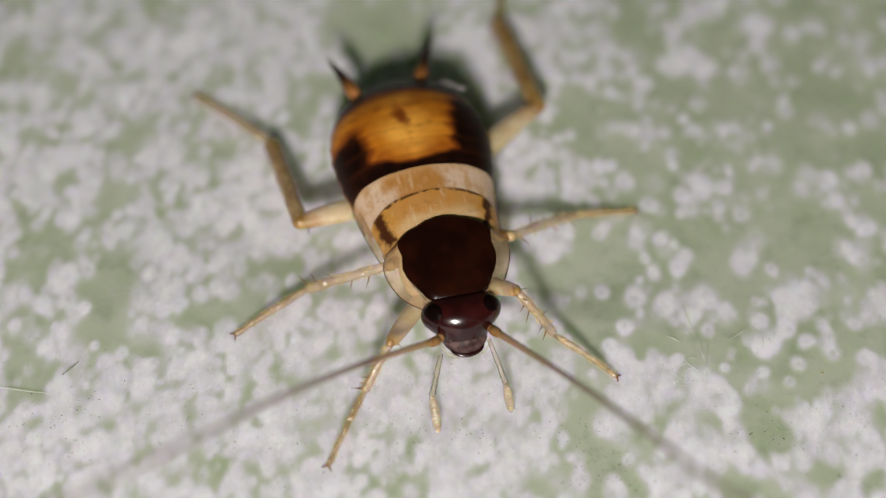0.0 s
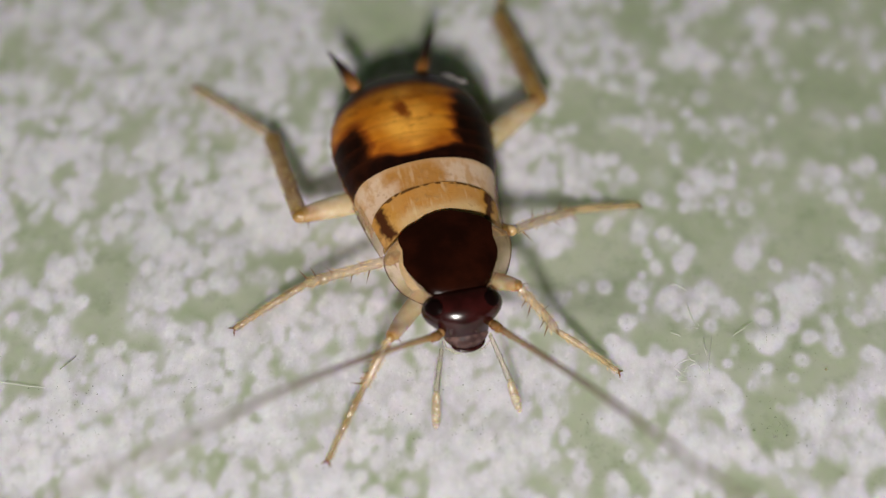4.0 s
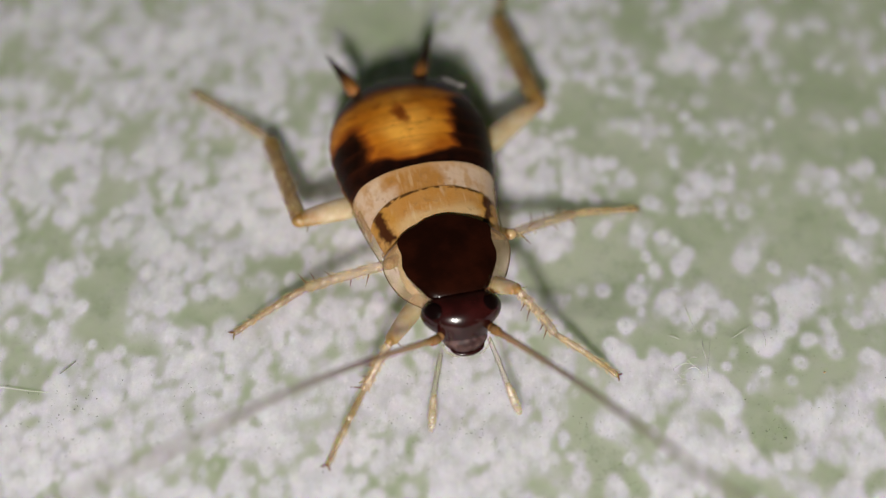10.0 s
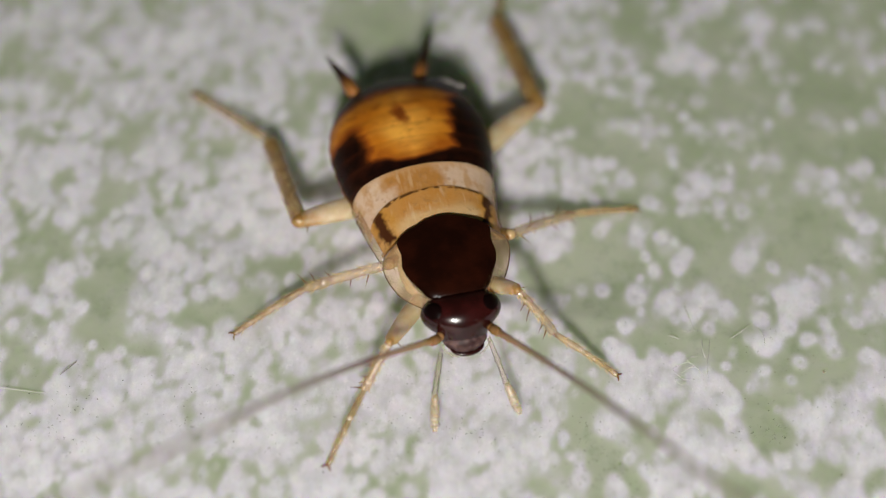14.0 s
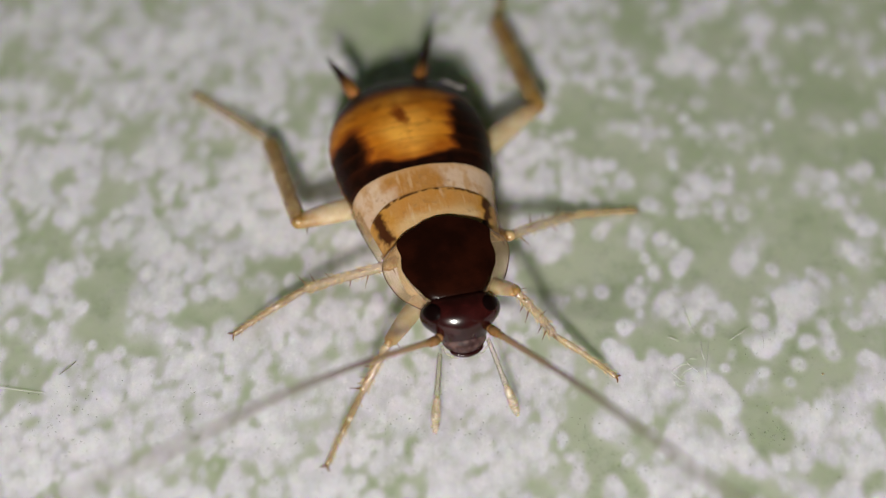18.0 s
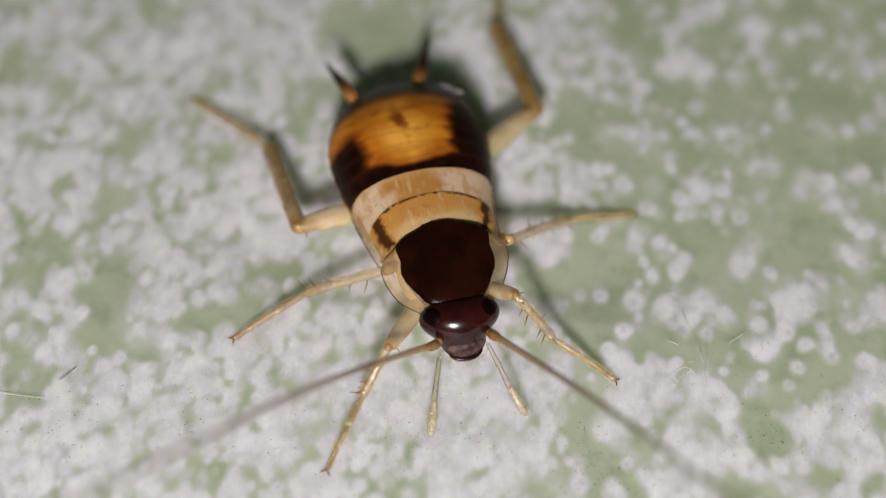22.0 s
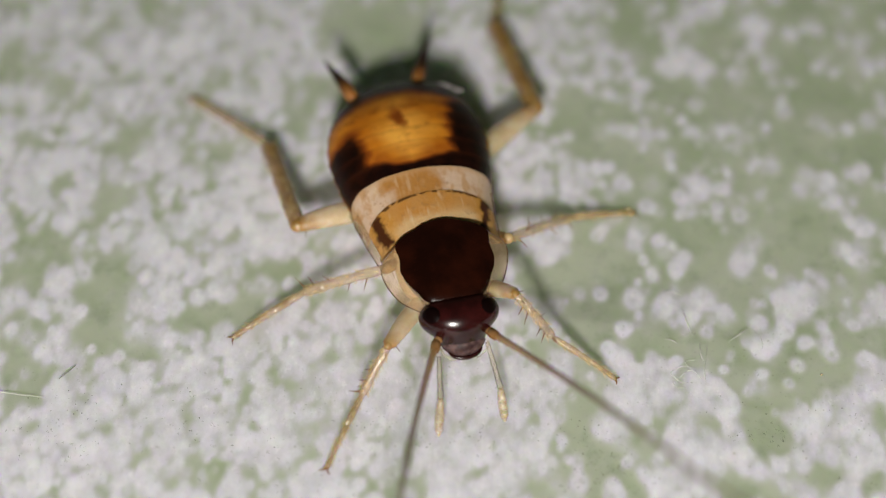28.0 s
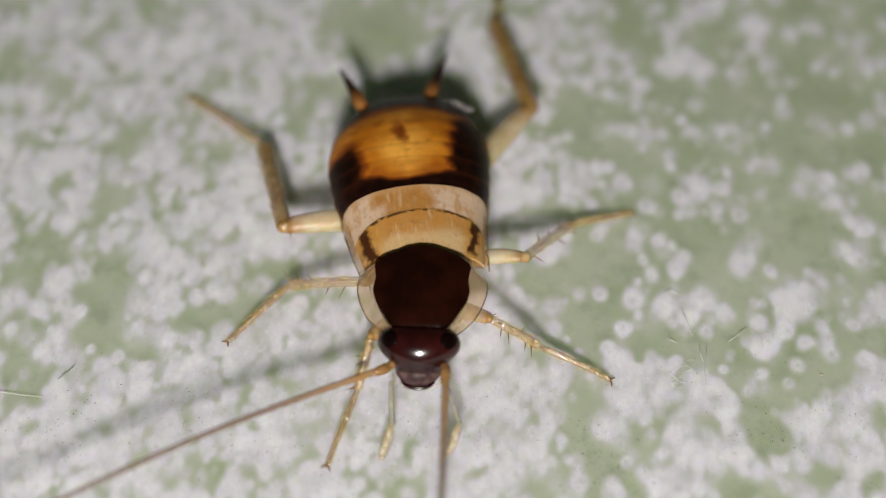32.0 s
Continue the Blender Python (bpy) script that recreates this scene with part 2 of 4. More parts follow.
def tergite_material():
    """Amber abdomen plates with dark brown flanks, a dark front band and a dark tail."""
    m = material("amber_and_brown_tergite", (0.5, 0.2, 0.03), 0.42, Subsurface_Weight=0.28, Subsurface_Scale=0.2 * MM, Specular_IOR_Level=0.16)
    shader(m).inputs["Subsurface Radius"].default_value = (1.0, 0.5, 0.2)
    x, y, z = body_coords(m)
    x = math_node(m, "ADD", x, 0.03)
    ax = math_node(m, "ABSOLUTE", x)
    wob = math_node(m, "MULTIPLY_ADD", grain(m, 1.8, 1.2, 0.45), 0.9, -0.45)
    fine = math_node(m, "MULTIPLY_ADD", grain(m, 5.0, 3.0), 0.4, -0.2)
    amber = mix_colour(m, smooth(m, grain(m, 1.4, 3.0), 0.3, 0.7), (0.50, 0.145, 0.008), (0.70, 0.245, 0.020))
    heart = math_node(m, "ADD", ax, math_node(m, "ABSOLUTE", math_node(m, "MULTIPLY_ADD", y, 0.55, -1.0)))
    pale = mix_colour(m, smooth(m, math_node(m, "ADD", heart, wob), 1.0, 0.1), amber, (0.96, 0.40, 0.062))
    saw_here = math_node(m, "FRACT", math_node(m, "MULTIPLY_ADD", y, 2.33, -0.56))
    streak = smooth(m, grain(m, 1.6, 2.0, 0.5, "Object", (0.5, 3.0, 1.0)), 0.5, 0.75)
    pale = mix_colour(m, math_node(m, "MULTIPLY", streak, 0.5), pale, (0.34, 0.105, 0.008))
    joint = math_node(m, "MULTIPLY", smooth(m, math_node(m, "MULTIPLY_ADD", wob, 0.5, saw_here), 0.45, 1.05), 0.32)
    pale = mix_colour(m, joint, pale, (0.30, 0.088, 0.008))
    rear = smooth(m, math_node(m, "ADD", math_node(m, "MULTIPLY_ADD", x, 0.30, y), wob), 2.5, 3.7)
    pale = mix_colour(m, math_node(m, "MULTIPLY", rear, 0.5), pale, (0.26, 0.066, 0.007))
    # red-brown clouds, thicker towards the tail
    blot = smooth(m, math_node(m, "MULTIPLY_ADD", y, 0.035, grain(m, 2.6, 3.0, 0.6, "Object", (1.0, 1.5, 1.0))), 0.60, 0.80)
    pale = mix_colour(m, math_node(m, "MULTIPLY", blot, 0.6), pale, (0.22, 0.052, 0.006))
    # flanks: dark beyond a line that runs outwards to the tail, stepped plate by plate
    saw = math_node(m, "FRACT", math_node(m, "MULTIPLY_ADD", y, 2.33, -0.56))
    flank = math_node(m, "ADD", math_node(m, "MULTIPLY_ADD", y, -0.10, ax), math_node(m, "MULTIPLY_ADD", saw, 0.09, math_node(m, "MULTIPLY_ADD", wob, 0.35, math_node(m, "MULTIPLY", fine, 0.5))))
    hinder = math_node(m, "ADD", math_node(m, "MULTIPLY_ADD", x, -0.27, y), math_node(m, "MULTIPLY_ADD", wob, 0.5, math_node(m, "MULTIPLY", fine, 0.5)))
    dark_flank = math_node(m, "MULTIPLY", smooth(m, flank, 0.60, 1.10), smooth(m, hinder, 2.80, 2.25))
    front = smooth(m, math_node(m, "ADD", math_node(m, "MULTIPLY_ADD", ax, -0.20, y), math_node(m, "MULTIPLY", wob, 0.30)), 1.06, 0.80)
    tail = smooth(m, math_node(m, "ADD", math_node(m, "MULTIPLY_ADD", ax, 0.30, y), math_node(m, "MULTIPLY", wob, 0.7)), 3.10, 3.75)
    # a dark dash along the middle, trailing off forward
    slant = math_node(m, "ABSOLUTE", math_node(m, "ADD", math_node(m, "MULTIPLY_ADD", y, 0.12, x), math_node(m, "MULTIPLY_ADD", fine, 0.5, -0.20)))
    line = math_node(m, "MULTIPLY", smooth(m, slant, 0.26, 0.03), smooth(m, math_node(m, "ADD", math_node(m, "ABSOLUTE", math_node(m, "ADD", y, -2.30)), fine), 0.55, 0.05))
    trail = math_node(m, "MULTIPLY", smooth(m, slant, 0.16, 0.0), smooth(m, math_node(m, "ADD", math_node(m, "ABSOLUTE", math_node(m, "ADD", y, -1.5)), fine), 0.7, 0.3))
    line = math_node(m, "MAXIMUM", line, math_node(m, "MULTIPLY", trail, 0.28))
    near = math_node(m, "MULTIPLY", smooth(m, math_node(m, "ADD", math_node(m, "MULTIPLY_ADD", ax, -0.35, y), wob), 1.40, 0.95), 0.30)
    dark = math_node(m, "MAXIMUM", math_node(m, "MAXIMUM", dark_flank, front), math_node(m, "MAXIMUM", math_node(m, "MULTIPLY", tail, 0.95), math_node(m, "MULTIPLY", line, 0.55)))
    dark = math_node(m, "MAXIMUM", dark, near)
    brown = mix_colour(m, smooth(m, grain(m, 3.5), 0.35, 0.7), (0.005, 0.0012, 0.0008), (0.016, 0.0036, 0.0016))
    brown = mix_colour(m, math_node(m, "MULTIPLY", smooth(m, saw, 0.60, 0.98), 0.4), brown, (0.05, 0.012, 0.004))
    mid = mix_colour(m, smooth(m, dark, 0.02, 0.55), pale, (0.25, 0.058, 0.007))
    col = mix_colour(m, smooth(m, dark, 0.38, 1.0), mid, brown)
    # a thin amber hem along the flanks
    hem = math_node(m, "MULTIPLY", smooth(m, math_node(m, "MULTIPLY_ADD", fine, 0.2, z), 1.50, 1.38), smooth(m, y, 2.9, 2.5))
    wire(m, mix_colour(m, math_node(m, "MULTIPLY", hem, 0.6), col, (0.26, 0.095, 0.02)), shader(m).inputs["Base Color"])
    relief(m, grain(m, 9.0, 4.0, 0.6, "Object", (0.4, 1.6, 1.0)), 0.35, 0.03)
    return m


def notum_material(name, front, ochre, pale, blotch, dots_y):
    """Cream thorax plate: ochre middle and hind strip, pinkish pale sides, ragged brown corner marks, a dotted hind edge."""
    m = material(name, ochre, 0.34, Subsurface_Weight=0.3, Subsurface_Scale=0.15 * MM, Specular_IOR_Level=0.3)
    shader(m).inputs["Subsurface Radius"].default_value = (1.0, 0.65, 0.35)
    x, y, z = body_coords(m)
    x = math_node(m, "ADD", x, -0.10)
    ax = math_node(m, "ABSOLUTE", x)
    wob = math_node(m, "MULTIPLY_ADD", grain(m, 1.9, 3.0, 0.55), 1.2, -0.6)
    fine = math_node(m, "MULTIPLY_ADD", grain(m, 6.0, 3.0, 0.6), 0.6, -0.3)
    hind = math_node(m, "MULTIPLY_ADD", math_node(m, "MULTIPLY", ax, ax), 0.14 if dots_y is not None else 0.04, y)
    centre = smooth(m, math_node(m, "ADD", math_node(m, "ABSOLUTE", math_node(m, "ADD", x, 0.25)), wob), 0.85, 0.35)
    col = mix_colour(m, centre, pale, ochre)
    cloud = smooth(m, math_node(m, "ADD", grain(m, 2.7, 4.0, 0.6, "Object", (1.6, 0.7, 1.0)), 0.0), 0.46, 0.62)
    col = mix_colour(m, math_node(m, "MULTIPLY", cloud, 0.75), col, front)
    if dots_y is not None:
        strip = smooth(m, math_node(m, "MULTIPLY_ADD", wob, 0.35, hind), dots_y - 0.62, dots_y - 0.28)
        fore = math_node(m, "MULTIPLY", smooth(m, math_node(m, "MULTIPLY_ADD", wob, 0.3, hind), dots_y - 0.42, dots_y - 0.68), 0.7)
        col = mix_colour(m, math_node(m, "MULTIPLY", strip, 0.8), col, ochre)
        col = mix_colour(m, fore, col, (0.55, 0.38, 0.20))
    bars = smooth(m, grain(m, 3.0, 2.0, 0.5, "Object", (2.4, 0.5, 1.0)), 0.56, 0.72)
    col = mix_colour(m, math_node(m, "MULTIPLY", bars, 0.34), col, (0.64, 0.49, 0.33))
    pores = smooth(m, grain(m, 7.0, 2.0), 0.60, 0.70)
    col = mix_colour(m, math_node(m, "MULTIPLY", pores, 0.4), col, (0.28, 0.15, 0.06))
    if blotch:
        # a hooked mark that runs inwards as it goes forward
        line = math_node(m, "MULTIPLY_ADD", math_node(m, "ADD", y, 0.35), 0.24, 1.25)
        d = math_node(m, "ABSOLUTE", math_node(m, "ADD", math_node(m, "SUBTRACT", ax, line), math_node(m, "MULTIPLY_ADD", wob, 0.42, math_node(m, "MULTIPLY", fine, 0.25))))
        ends_here = smooth(m, math_node(m, "ADD", math_node(m, "ABSOLUTE", math_node(m, "ADD", y, 0.62)), math_node(m, "MULTIPLY", wob, 0.3)), 0.52, 0.36)
        col = mix_colour(m, math_node(m, "MULTIPLY", smooth(m, d, 0.36, 0.10), 0.7), col, (0.45, 0.215, 0.035))
        col = mix_colour(m, math_node(m, "MULTIPLY", smooth(m, d, 0.16, 0.045), ends_here), col, (0.055, 0.016, 0.005))
    if dots_y is not None:
        edge = smooth(m, hind, dots_y - 0.06, dots_y - 0.03)
        dots = smooth(m, grain(m, 6.0, 1.0), 0.40, 0.52)
        col = mix_colour(m, math_node(m, "MULTIPLY", edge, dots), col, (0.11, 0.048, 0.014))
    else:
        edge = smooth(m, math_node(m, "MULTIPLY_ADD", fine, 0.3, hind), 0.48, 0.62)
        col = mix_colour(m, math_node(m, "MULTIPLY", edge, 0.5), col, (0.50, 0.30, 0.15))
    wire(m, col, shader(m).inputs["Base Color"])
    relief(m, grain(m, 7.0, 4.0), 0.5, 0.035)
    return m


TERGITE = tergite_material()
MESONOTUM = notum_material("cream_and_amber_mesonotum", (0.48, 0.305, 0.145), (0.43, 0.195, 0.042), (0.48, 0.30, 0.13), True, -0.01)
METANOTUM = notum_material("cream_metanotum", (0.43, 0.235, 0.095), (0.39, 0.180, 0.045), (0.56, 0.40, 0.29), False, None)


def leaf_material():
    """Pale green leaf skin under a patchy white waxy bloom; the mesh carries the bloom's thickness."""
    m = material("waxy_leaf", (0.4, 0.5, 0.36), 0.6, Specular_IOR_Level=0.25, Subsurface_Weight=0.92, Subsurface_Scale=0.7 * MM)
    shader(m).inputs["Subsurface Radius"].default_value = (0.75, 1.0, 0.55)
    at = m.node_tree.nodes.new("ShaderNodeAttribute")
    at.attribute_name = "bloom"
    fine = grain(m, 6.0, 6.0, 0.72, "Object", (1.0, 0.68, 1.0))
    thick = math_node(m, "ADD", at.outputs["Fac"], math_node(m, "MULTIPLY_ADD", fine, 0.32, -0.16))
    green = mix_colour(m, smooth(m, grain(m, 0.45, 3.0), 0.35, 0.65), (0.375, 0.425, 0.298), (0.460, 0.492, 0.388))
    deep = math_node(m, "MULTIPLY", smooth(m, grain(m, 1.5, 4.0, 0.6), 0.48, 0.75), 0.55)
    green = mix_colour(m, deep, green, (0.265, 0.315, 0.212))
    wax = mix_colour(m, smooth(m, math_node(m, "MULTIPLY_ADD", grain(m, 2.2, 5.0, 0.62, "Object", (1.0, 0.68, 1.0)), 1.1, thick), 0.9, 1.75), (0.585, 0.575, 0.62), (0.81, 0.795, 0.85))
    wax = mix_colour(m, math_node(m, "MULTIPLY", smooth(m, grain(m, 8.0, 5.0, 0.7, "Object", (1.0, 0.68, 1.0)), 0.48, 0.72), 0.30), wax, (0.56, 0.56, 0.55))
    wax = mix_colour(m, math_node(m, "MULTIPLY", smooth(m, grain(m, 5.0, 4.0, 0.7, "Object", (1.0, 0.68, 1.0)), 0.55, 0.75), 0.5), wax, (0.93, 0.912, 0.945))
    veil = math_node(m, "MULTIPLY", smooth(m, thick, 0.0, 0.5), 0.56)
    col = mix_colour(m, veil, green, (0.55, 0.565, 0.52))
    col = mix_colour(m, smooth(m, thick, 0.27, 0.76), col, wax)
    speck = smooth(m, grain(m, 9.0, 2.0), 0.67, 0.73)
    col = mix_colour(m, math_node(m, "MULTIPLY", speck, 0.35), col, (0.20, 0.22, 0.16))
    wire(m, col, shader(m).inputs["Base Color"])
    relief(m, math_node(m, "ADD", thick, math_node(m, "MULTIPLY", grain(m, 14.0, 3.0), 0.35)), 0.30, 0.02)
    return m


LEAF = leaf_material()
DUST = material("dark_green_grit", (0.06, 0.07, 0.045), 0.6)
THREAD = clear_skin("clear_thread", (0.97, 0.96, 0.93), 0.55, 1.2)
THREAD_DARK = material("grey_hair", (0.22, 0.22, 0.20), 0.5)


# ---- mesh helpers (millimetres in, metres out) ----
def finish(name, bm, mat, parent=None, label=""):
    bmesh.ops.scale(bm, vec=(MM, MM, MM), verts=bm.verts)
    bmesh.ops.recalc_face_normals(bm, faces=bm.faces)
    me = bpy.data.meshes.new(name)
    bm.to_mesh(me)
    bm.free()
    for p in me.polygons:
        p.use_smooth = True
    me.set_sharp_from_angle(angle=radians(48))
    me.materials.append(mat)
    ob = new(name, me)
    if parent:
        ob.parent = parent
    if label:
        ob["label"] = label
    return ob


def part(name, bm, mat, parent, label=""):
    return finish(name, bm, mat, parent, label)


def tube(points, radii, sides=10, bm=None, flat=1.0):
    """A round limb through the points, closed at both ends. flat: height over width."""
    bm = bm or bmesh.new()
    pts = [Vector(p) for p in points]
    rings, side = [], None
    for i, p in enumerate(pts):
        d = (pts[min(i + 1, len(pts) - 1)] - pts[max(i - 1, 0)]).normalized()
        ref = Vector((0, 0, 1)) if abs(d.z) < 0.9 else Vector((1, 0, 0))
        side = d.cross(ref).normalized() if side is None else (side - d * side.dot(d)).normalized()
        up = side.cross(d)
        rings.append([bm.verts.new(p + radii[i] * (math.cos(a) * side + flat * math.sin(a) * up))
                      for a in (2 * math.pi * k / sides for k in range(sides))])
    for a, b in zip(rings, rings[1:]):
        for k in range(sides):
            bm.faces.new((a[k], a[(k + 1) % sides], b[(k + 1) % sides], b[k]))
    bm.faces.new(rings[0][::-1])
    bm.faces.new(rings[-1])
    return bm


def ball(centre, size, bm=None, u=20, v=14, turn=(0, 0, 0)):
    bm = bm or bmesh.new()
    m = pose(*centre, *turn) @ Matrix.Diagonal((*size, 1))
    bmesh.ops.create_uvsphere(bm, u_segments=u, v_segments=v, radius=1, matrix=m)
    return bm


def lerp_table(table, s):
    """Smooth reading of a table of (place, value)."""
    xs, ys = [a for a, b in table], [b for a, b in table]
    if s <= xs[0]:
        return ys[0]
    for i in range(len(xs) - 1):
        if s <= xs[i + 1]:
            u = (s - xs[i]) / (xs[i + 1] - xs[i])
            m0 = (ys[i + 1] - ys[max(i - 1, 0)]) / (xs[i + 1] - xs[max(i - 1, 0)])
            j = min(i + 2, len(xs) - 1)
            m1 = (ys[j] - ys[i]) / (xs[j] - xs[i])
            h = xs[i + 1] - xs[i]
            return ((2 * u**3 - 3 * u**2 + 1) * ys[i] + (u**3 - 2 * u**2 + u) * h * m0
                    + (-2 * u**3 + 3 * u**2) * ys[i + 1] + (u**3 - u**2) * h * m1)
    return ys[-1]


# ---- the leaf: one sheet, fine under the camera ----
def lattice(px, py, cell, seed):
    """Smooth value noise on a grid of points."""
    rng = np.random.RandomState(seed)
    table = rng.rand(256, 256)
    gx, gy = px / cell + 1000.0, py / cell + 1000.0
    ix, iy = np.floor(gx).astype(int), np.floor(gy).astype(int)
    fx, fy = gx - ix, gy - iy
    fx, fy = fx * fx * (3 - 2 * fx), fy * fy * (3 - 2 * fy)
    at = lambda i, j: table[i % 256, j % 256]
    return ((at(ix, iy) * (1 - fx) + at(ix + 1, iy) * fx) * (1 - fy)
            + (at(ix, iy + 1) * (1 - fx) + at(ix + 1, iy + 1) * fx) * fy)


def cover_at(x, y):
    """How much of the leaf the bloom covers: whiter in the west, bare in the patches, thinned to paint shade in the
    southwest, thick where the wax lies.
    """
    c = 1.0 - 0.55 / (1 + np.exp(-(x - 2.0) / 0.6)) + 0.34 / (1 + np.exp((y + 3.9) / 0.5)) / (1 + np.exp(-(x - 2.0) / 0.6))
    c = c + 0.14 / (1 + np.exp((y + 2.0) / 0.5)) / (1 + np.exp((x - 2.0) / 0.6))
    for patches, gain in ((BARE_NW, -0.72), (BARE_AND_SHADOW_SW, -0.80), (FAINT_SW, -0.42), (BARE_AND_SHADE_S, -0.40), (BARE_SE, -0.65), (BARE_FAR_SE, -0.80), (BARE_NE, -0.5), (WAX_NE, 0.75), (WAX_SE, 0.65)):
        for cx, cy, r in patches:
            c = c + gain * np.exp(-(((x - cx) ** 2 + (y - cy) ** 2) / (r * r)) ** 1.4)
    return np.clip(c, -0.6, 1.3)


GROWTH = 0.68  # width over length of the wax spots


def spots(px, py, cover, cell, lean, radius, seed, jitter, bias):
    """Soft wax spots in leaning rows, longer along the leaf's veins; each grows only where the bloom covers the leaf."""
    c, s = math.cos(lean), math.sin(lean)
    py = py * GROWTH
    qx, qy = (px * c + py * s) / cell, (-px * s + py * c) / cell
    tab = np.random.RandomState(seed).rand(128, 128, 4)
    best = np.zeros_like(px)
    bx, by = np.floor(qx).astype(int), np.floor(qy).astype(int)
    for ox in (-1, 0, 1):
        for oy in (-1, 0, 1):
            r = tab[(bx + ox) % 128, (by + oy) % 128]
            mx = bx + ox + 0.5 + jitter * (r[..., 0] - 0.5)
            my = by + oy + 0.5 + jitter * (r[..., 1] - 0.5)
            d = np.hypot(qx - mx, qy - my) * cell
            rad = radius * (0.6 + 0.7 * r[..., 2])
            i = np.clip(((mx * c - my * s) * cell + 15) * 10, 0, 299).astype(int)
            j = np.clip(((mx * s + my * c) * cell / GROWTH + 10) * 10, 0, 249).astype(int)
            there = np.clip((cover[i, j] + bias - r[..., 3]) * 3 + 0.4, 0, 1)
            u = np.clip((d / rad - 0.2) / 1.0, 0, 1)
            v = (1 - u * u * (3 - 2 * u)) * there * (1 - 0.25 * np.exp(-(d / (0.25 * rad)) ** 2))
            best = 1 - (1 - best) * (1 - 0.85 * v)
    return best


# Bloom on the leaf: x, y, radius of the bare patches (a few paint shade), of the thick wax and of single round spots.
BARE_NW = [
    (-10.77, 5.93, 0.59), (-10.80, 6.63, 0.43), (-8.80, 7.25, 0.55), (-9.41, 5.23, 0.39), (-9.90, 3.60, 0.36), (-6.88, 4.32, 0.42), (-7.37, 3.75, 0.44), (-7.77, 3.22, 0.41),
    (-5.66, 2.88, 0.46), (-5.37, 3.18, 0.33), (-9.10, 2.12, 0.35), (-7.98, 1.72, 0.56), (-8.17, 1.08, 0.45), (-7.33, 1.01, 0.24), (-9.36, 0.52, 0.45), (-10.02, 1.01, 0.34),
    (-8.79, 0.18, 0.45), (-3.46, 3.88, 0.47), (-3.03, 5.13, 0.67), (-1.75, 7.35, 1.15), (-7.43, 7.98, 0.65), (-2.49, 7.98, 0.87), (-0.89, 7.77, 0.87), (-10.65, 4.55, 0.36),
    (-6.21, 3.78, 0.27), (-4.78, 0.87, 0.24), (-6.21, 2.12, 0.19), (-7.46, 5.33, 0.25),
]
BARE_AND_SHADOW_SW = [
    # these three: real green, plus the west antenna's soft shadow painted in
    (-5.05, -1.83, 0.48), (-4.46, -1.63, 0.35), (-5.54, -2.08, 0.37),
    (-7.48, -0.47, 0.65), (-8.05, -1.14, 0.49), (-7.59, -1.82, 0.74), (-7.00, -2.70, 0.60), (-7.94, -2.66, 0.50), (-6.35, -2.91, 0.30), (-4.12, -0.34, 0.52), (-3.88, -1.01, 0.28),
    (-2.74, -3.26, 0.50), (-0.89, -3.49, 0.42), (-9.59, -0.67, 0.41), (-9.38, -0.30, 0.36),
]
FAINT_SW = [
    (-9.55, -1.50, 0.33), (-6.22, -1.99, 0.36), (-5.61, -1.91, 0.31), (-5.05, -1.79, 0.36), (-4.74, -3.10, 0.25), (-4.74, -2.59, 0.18), (-2.00, -2.82, 0.28), (-2.39, -2.12, 0.18),
    (-9.29, -3.87, 0.44), (-8.86, -4.32, 0.29), (-5.76, -4.33, 0.22), (-5.33, -4.70, 0.20), (-8.36, -5.36, 0.31), (-8.88, -5.94, 0.31), (-9.56, -2.78, 0.50), (-8.11, -3.41, 0.30),
    (-6.80, -1.50, 0.31), (-4.48, -1.83, 0.23),
]
BARE_AND_SHADE_S = [
    # these four put the dim shading of the leaf's west edge into its colour
    (-9.40, -2.70, 0.70), (-9.60, -4.60, 0.60), (-8.60, -3.40, 0.50), (-9.00, -3.90, 0.50),
    (-7.53, -6.23, 0.41), (-6.70, -5.97, 0.34), (-6.35, -5.51, 0.34), (-7.03, -6.48, 0.33), (-4.90, -6.37, 0.43), (-4.42, -6.09, 0.31), (-3.65, -5.37, 0.24), (-3.11, -5.95, 0.26),
    (-0.75, -4.93, 0.36), (-0.99, -5.51, 0.34), (-0.41, -4.75, 0.29), (-1.09, -6.37, 0.38), (-0.56, -6.40, 0.31), (-2.88, -4.95, 0.17), (-2.32, -1.50, 0.26), (-1.78, -2.63, 0.20),
    (0.58, -5.37, 0.29), (1.07, -5.05, 0.29), (0.34, -5.69, 0.26), (1.53, -5.11, 0.19),
]
BARE_SE = [
    (2.30, -0.84, 0.52), (3.36, -0.37, 0.68), (3.58, -1.59, 0.46), (3.92, -1.91, 0.43), (3.32, -2.35, 0.43), (2.84, -3.34, 0.22), (4.63, -2.63, 0.30), (6.21, -0.43, 0.44),
    (6.66, -1.18, 0.44), (8.04, -0.34, 0.44), (8.77, -0.21, 0.47), (9.22, -1.21, 0.23), (8.92, -1.75, 0.25), (9.79, -0.85, 0.34), (6.41, -2.40, 0.33), (5.76, -2.71, 0.33),
    (5.05, -2.95, 0.23), (6.77, -3.26, 0.42), (7.74, -2.98, 0.28), (8.13, -3.88, 0.49), (7.62, -4.03, 0.42), (8.80, -3.50, 0.35), (8.50, -3.42, 0.37), (9.04, -2.56, 0.25),
    (9.26, -4.64, 0.37), (9.89, -2.79, 0.33),
]
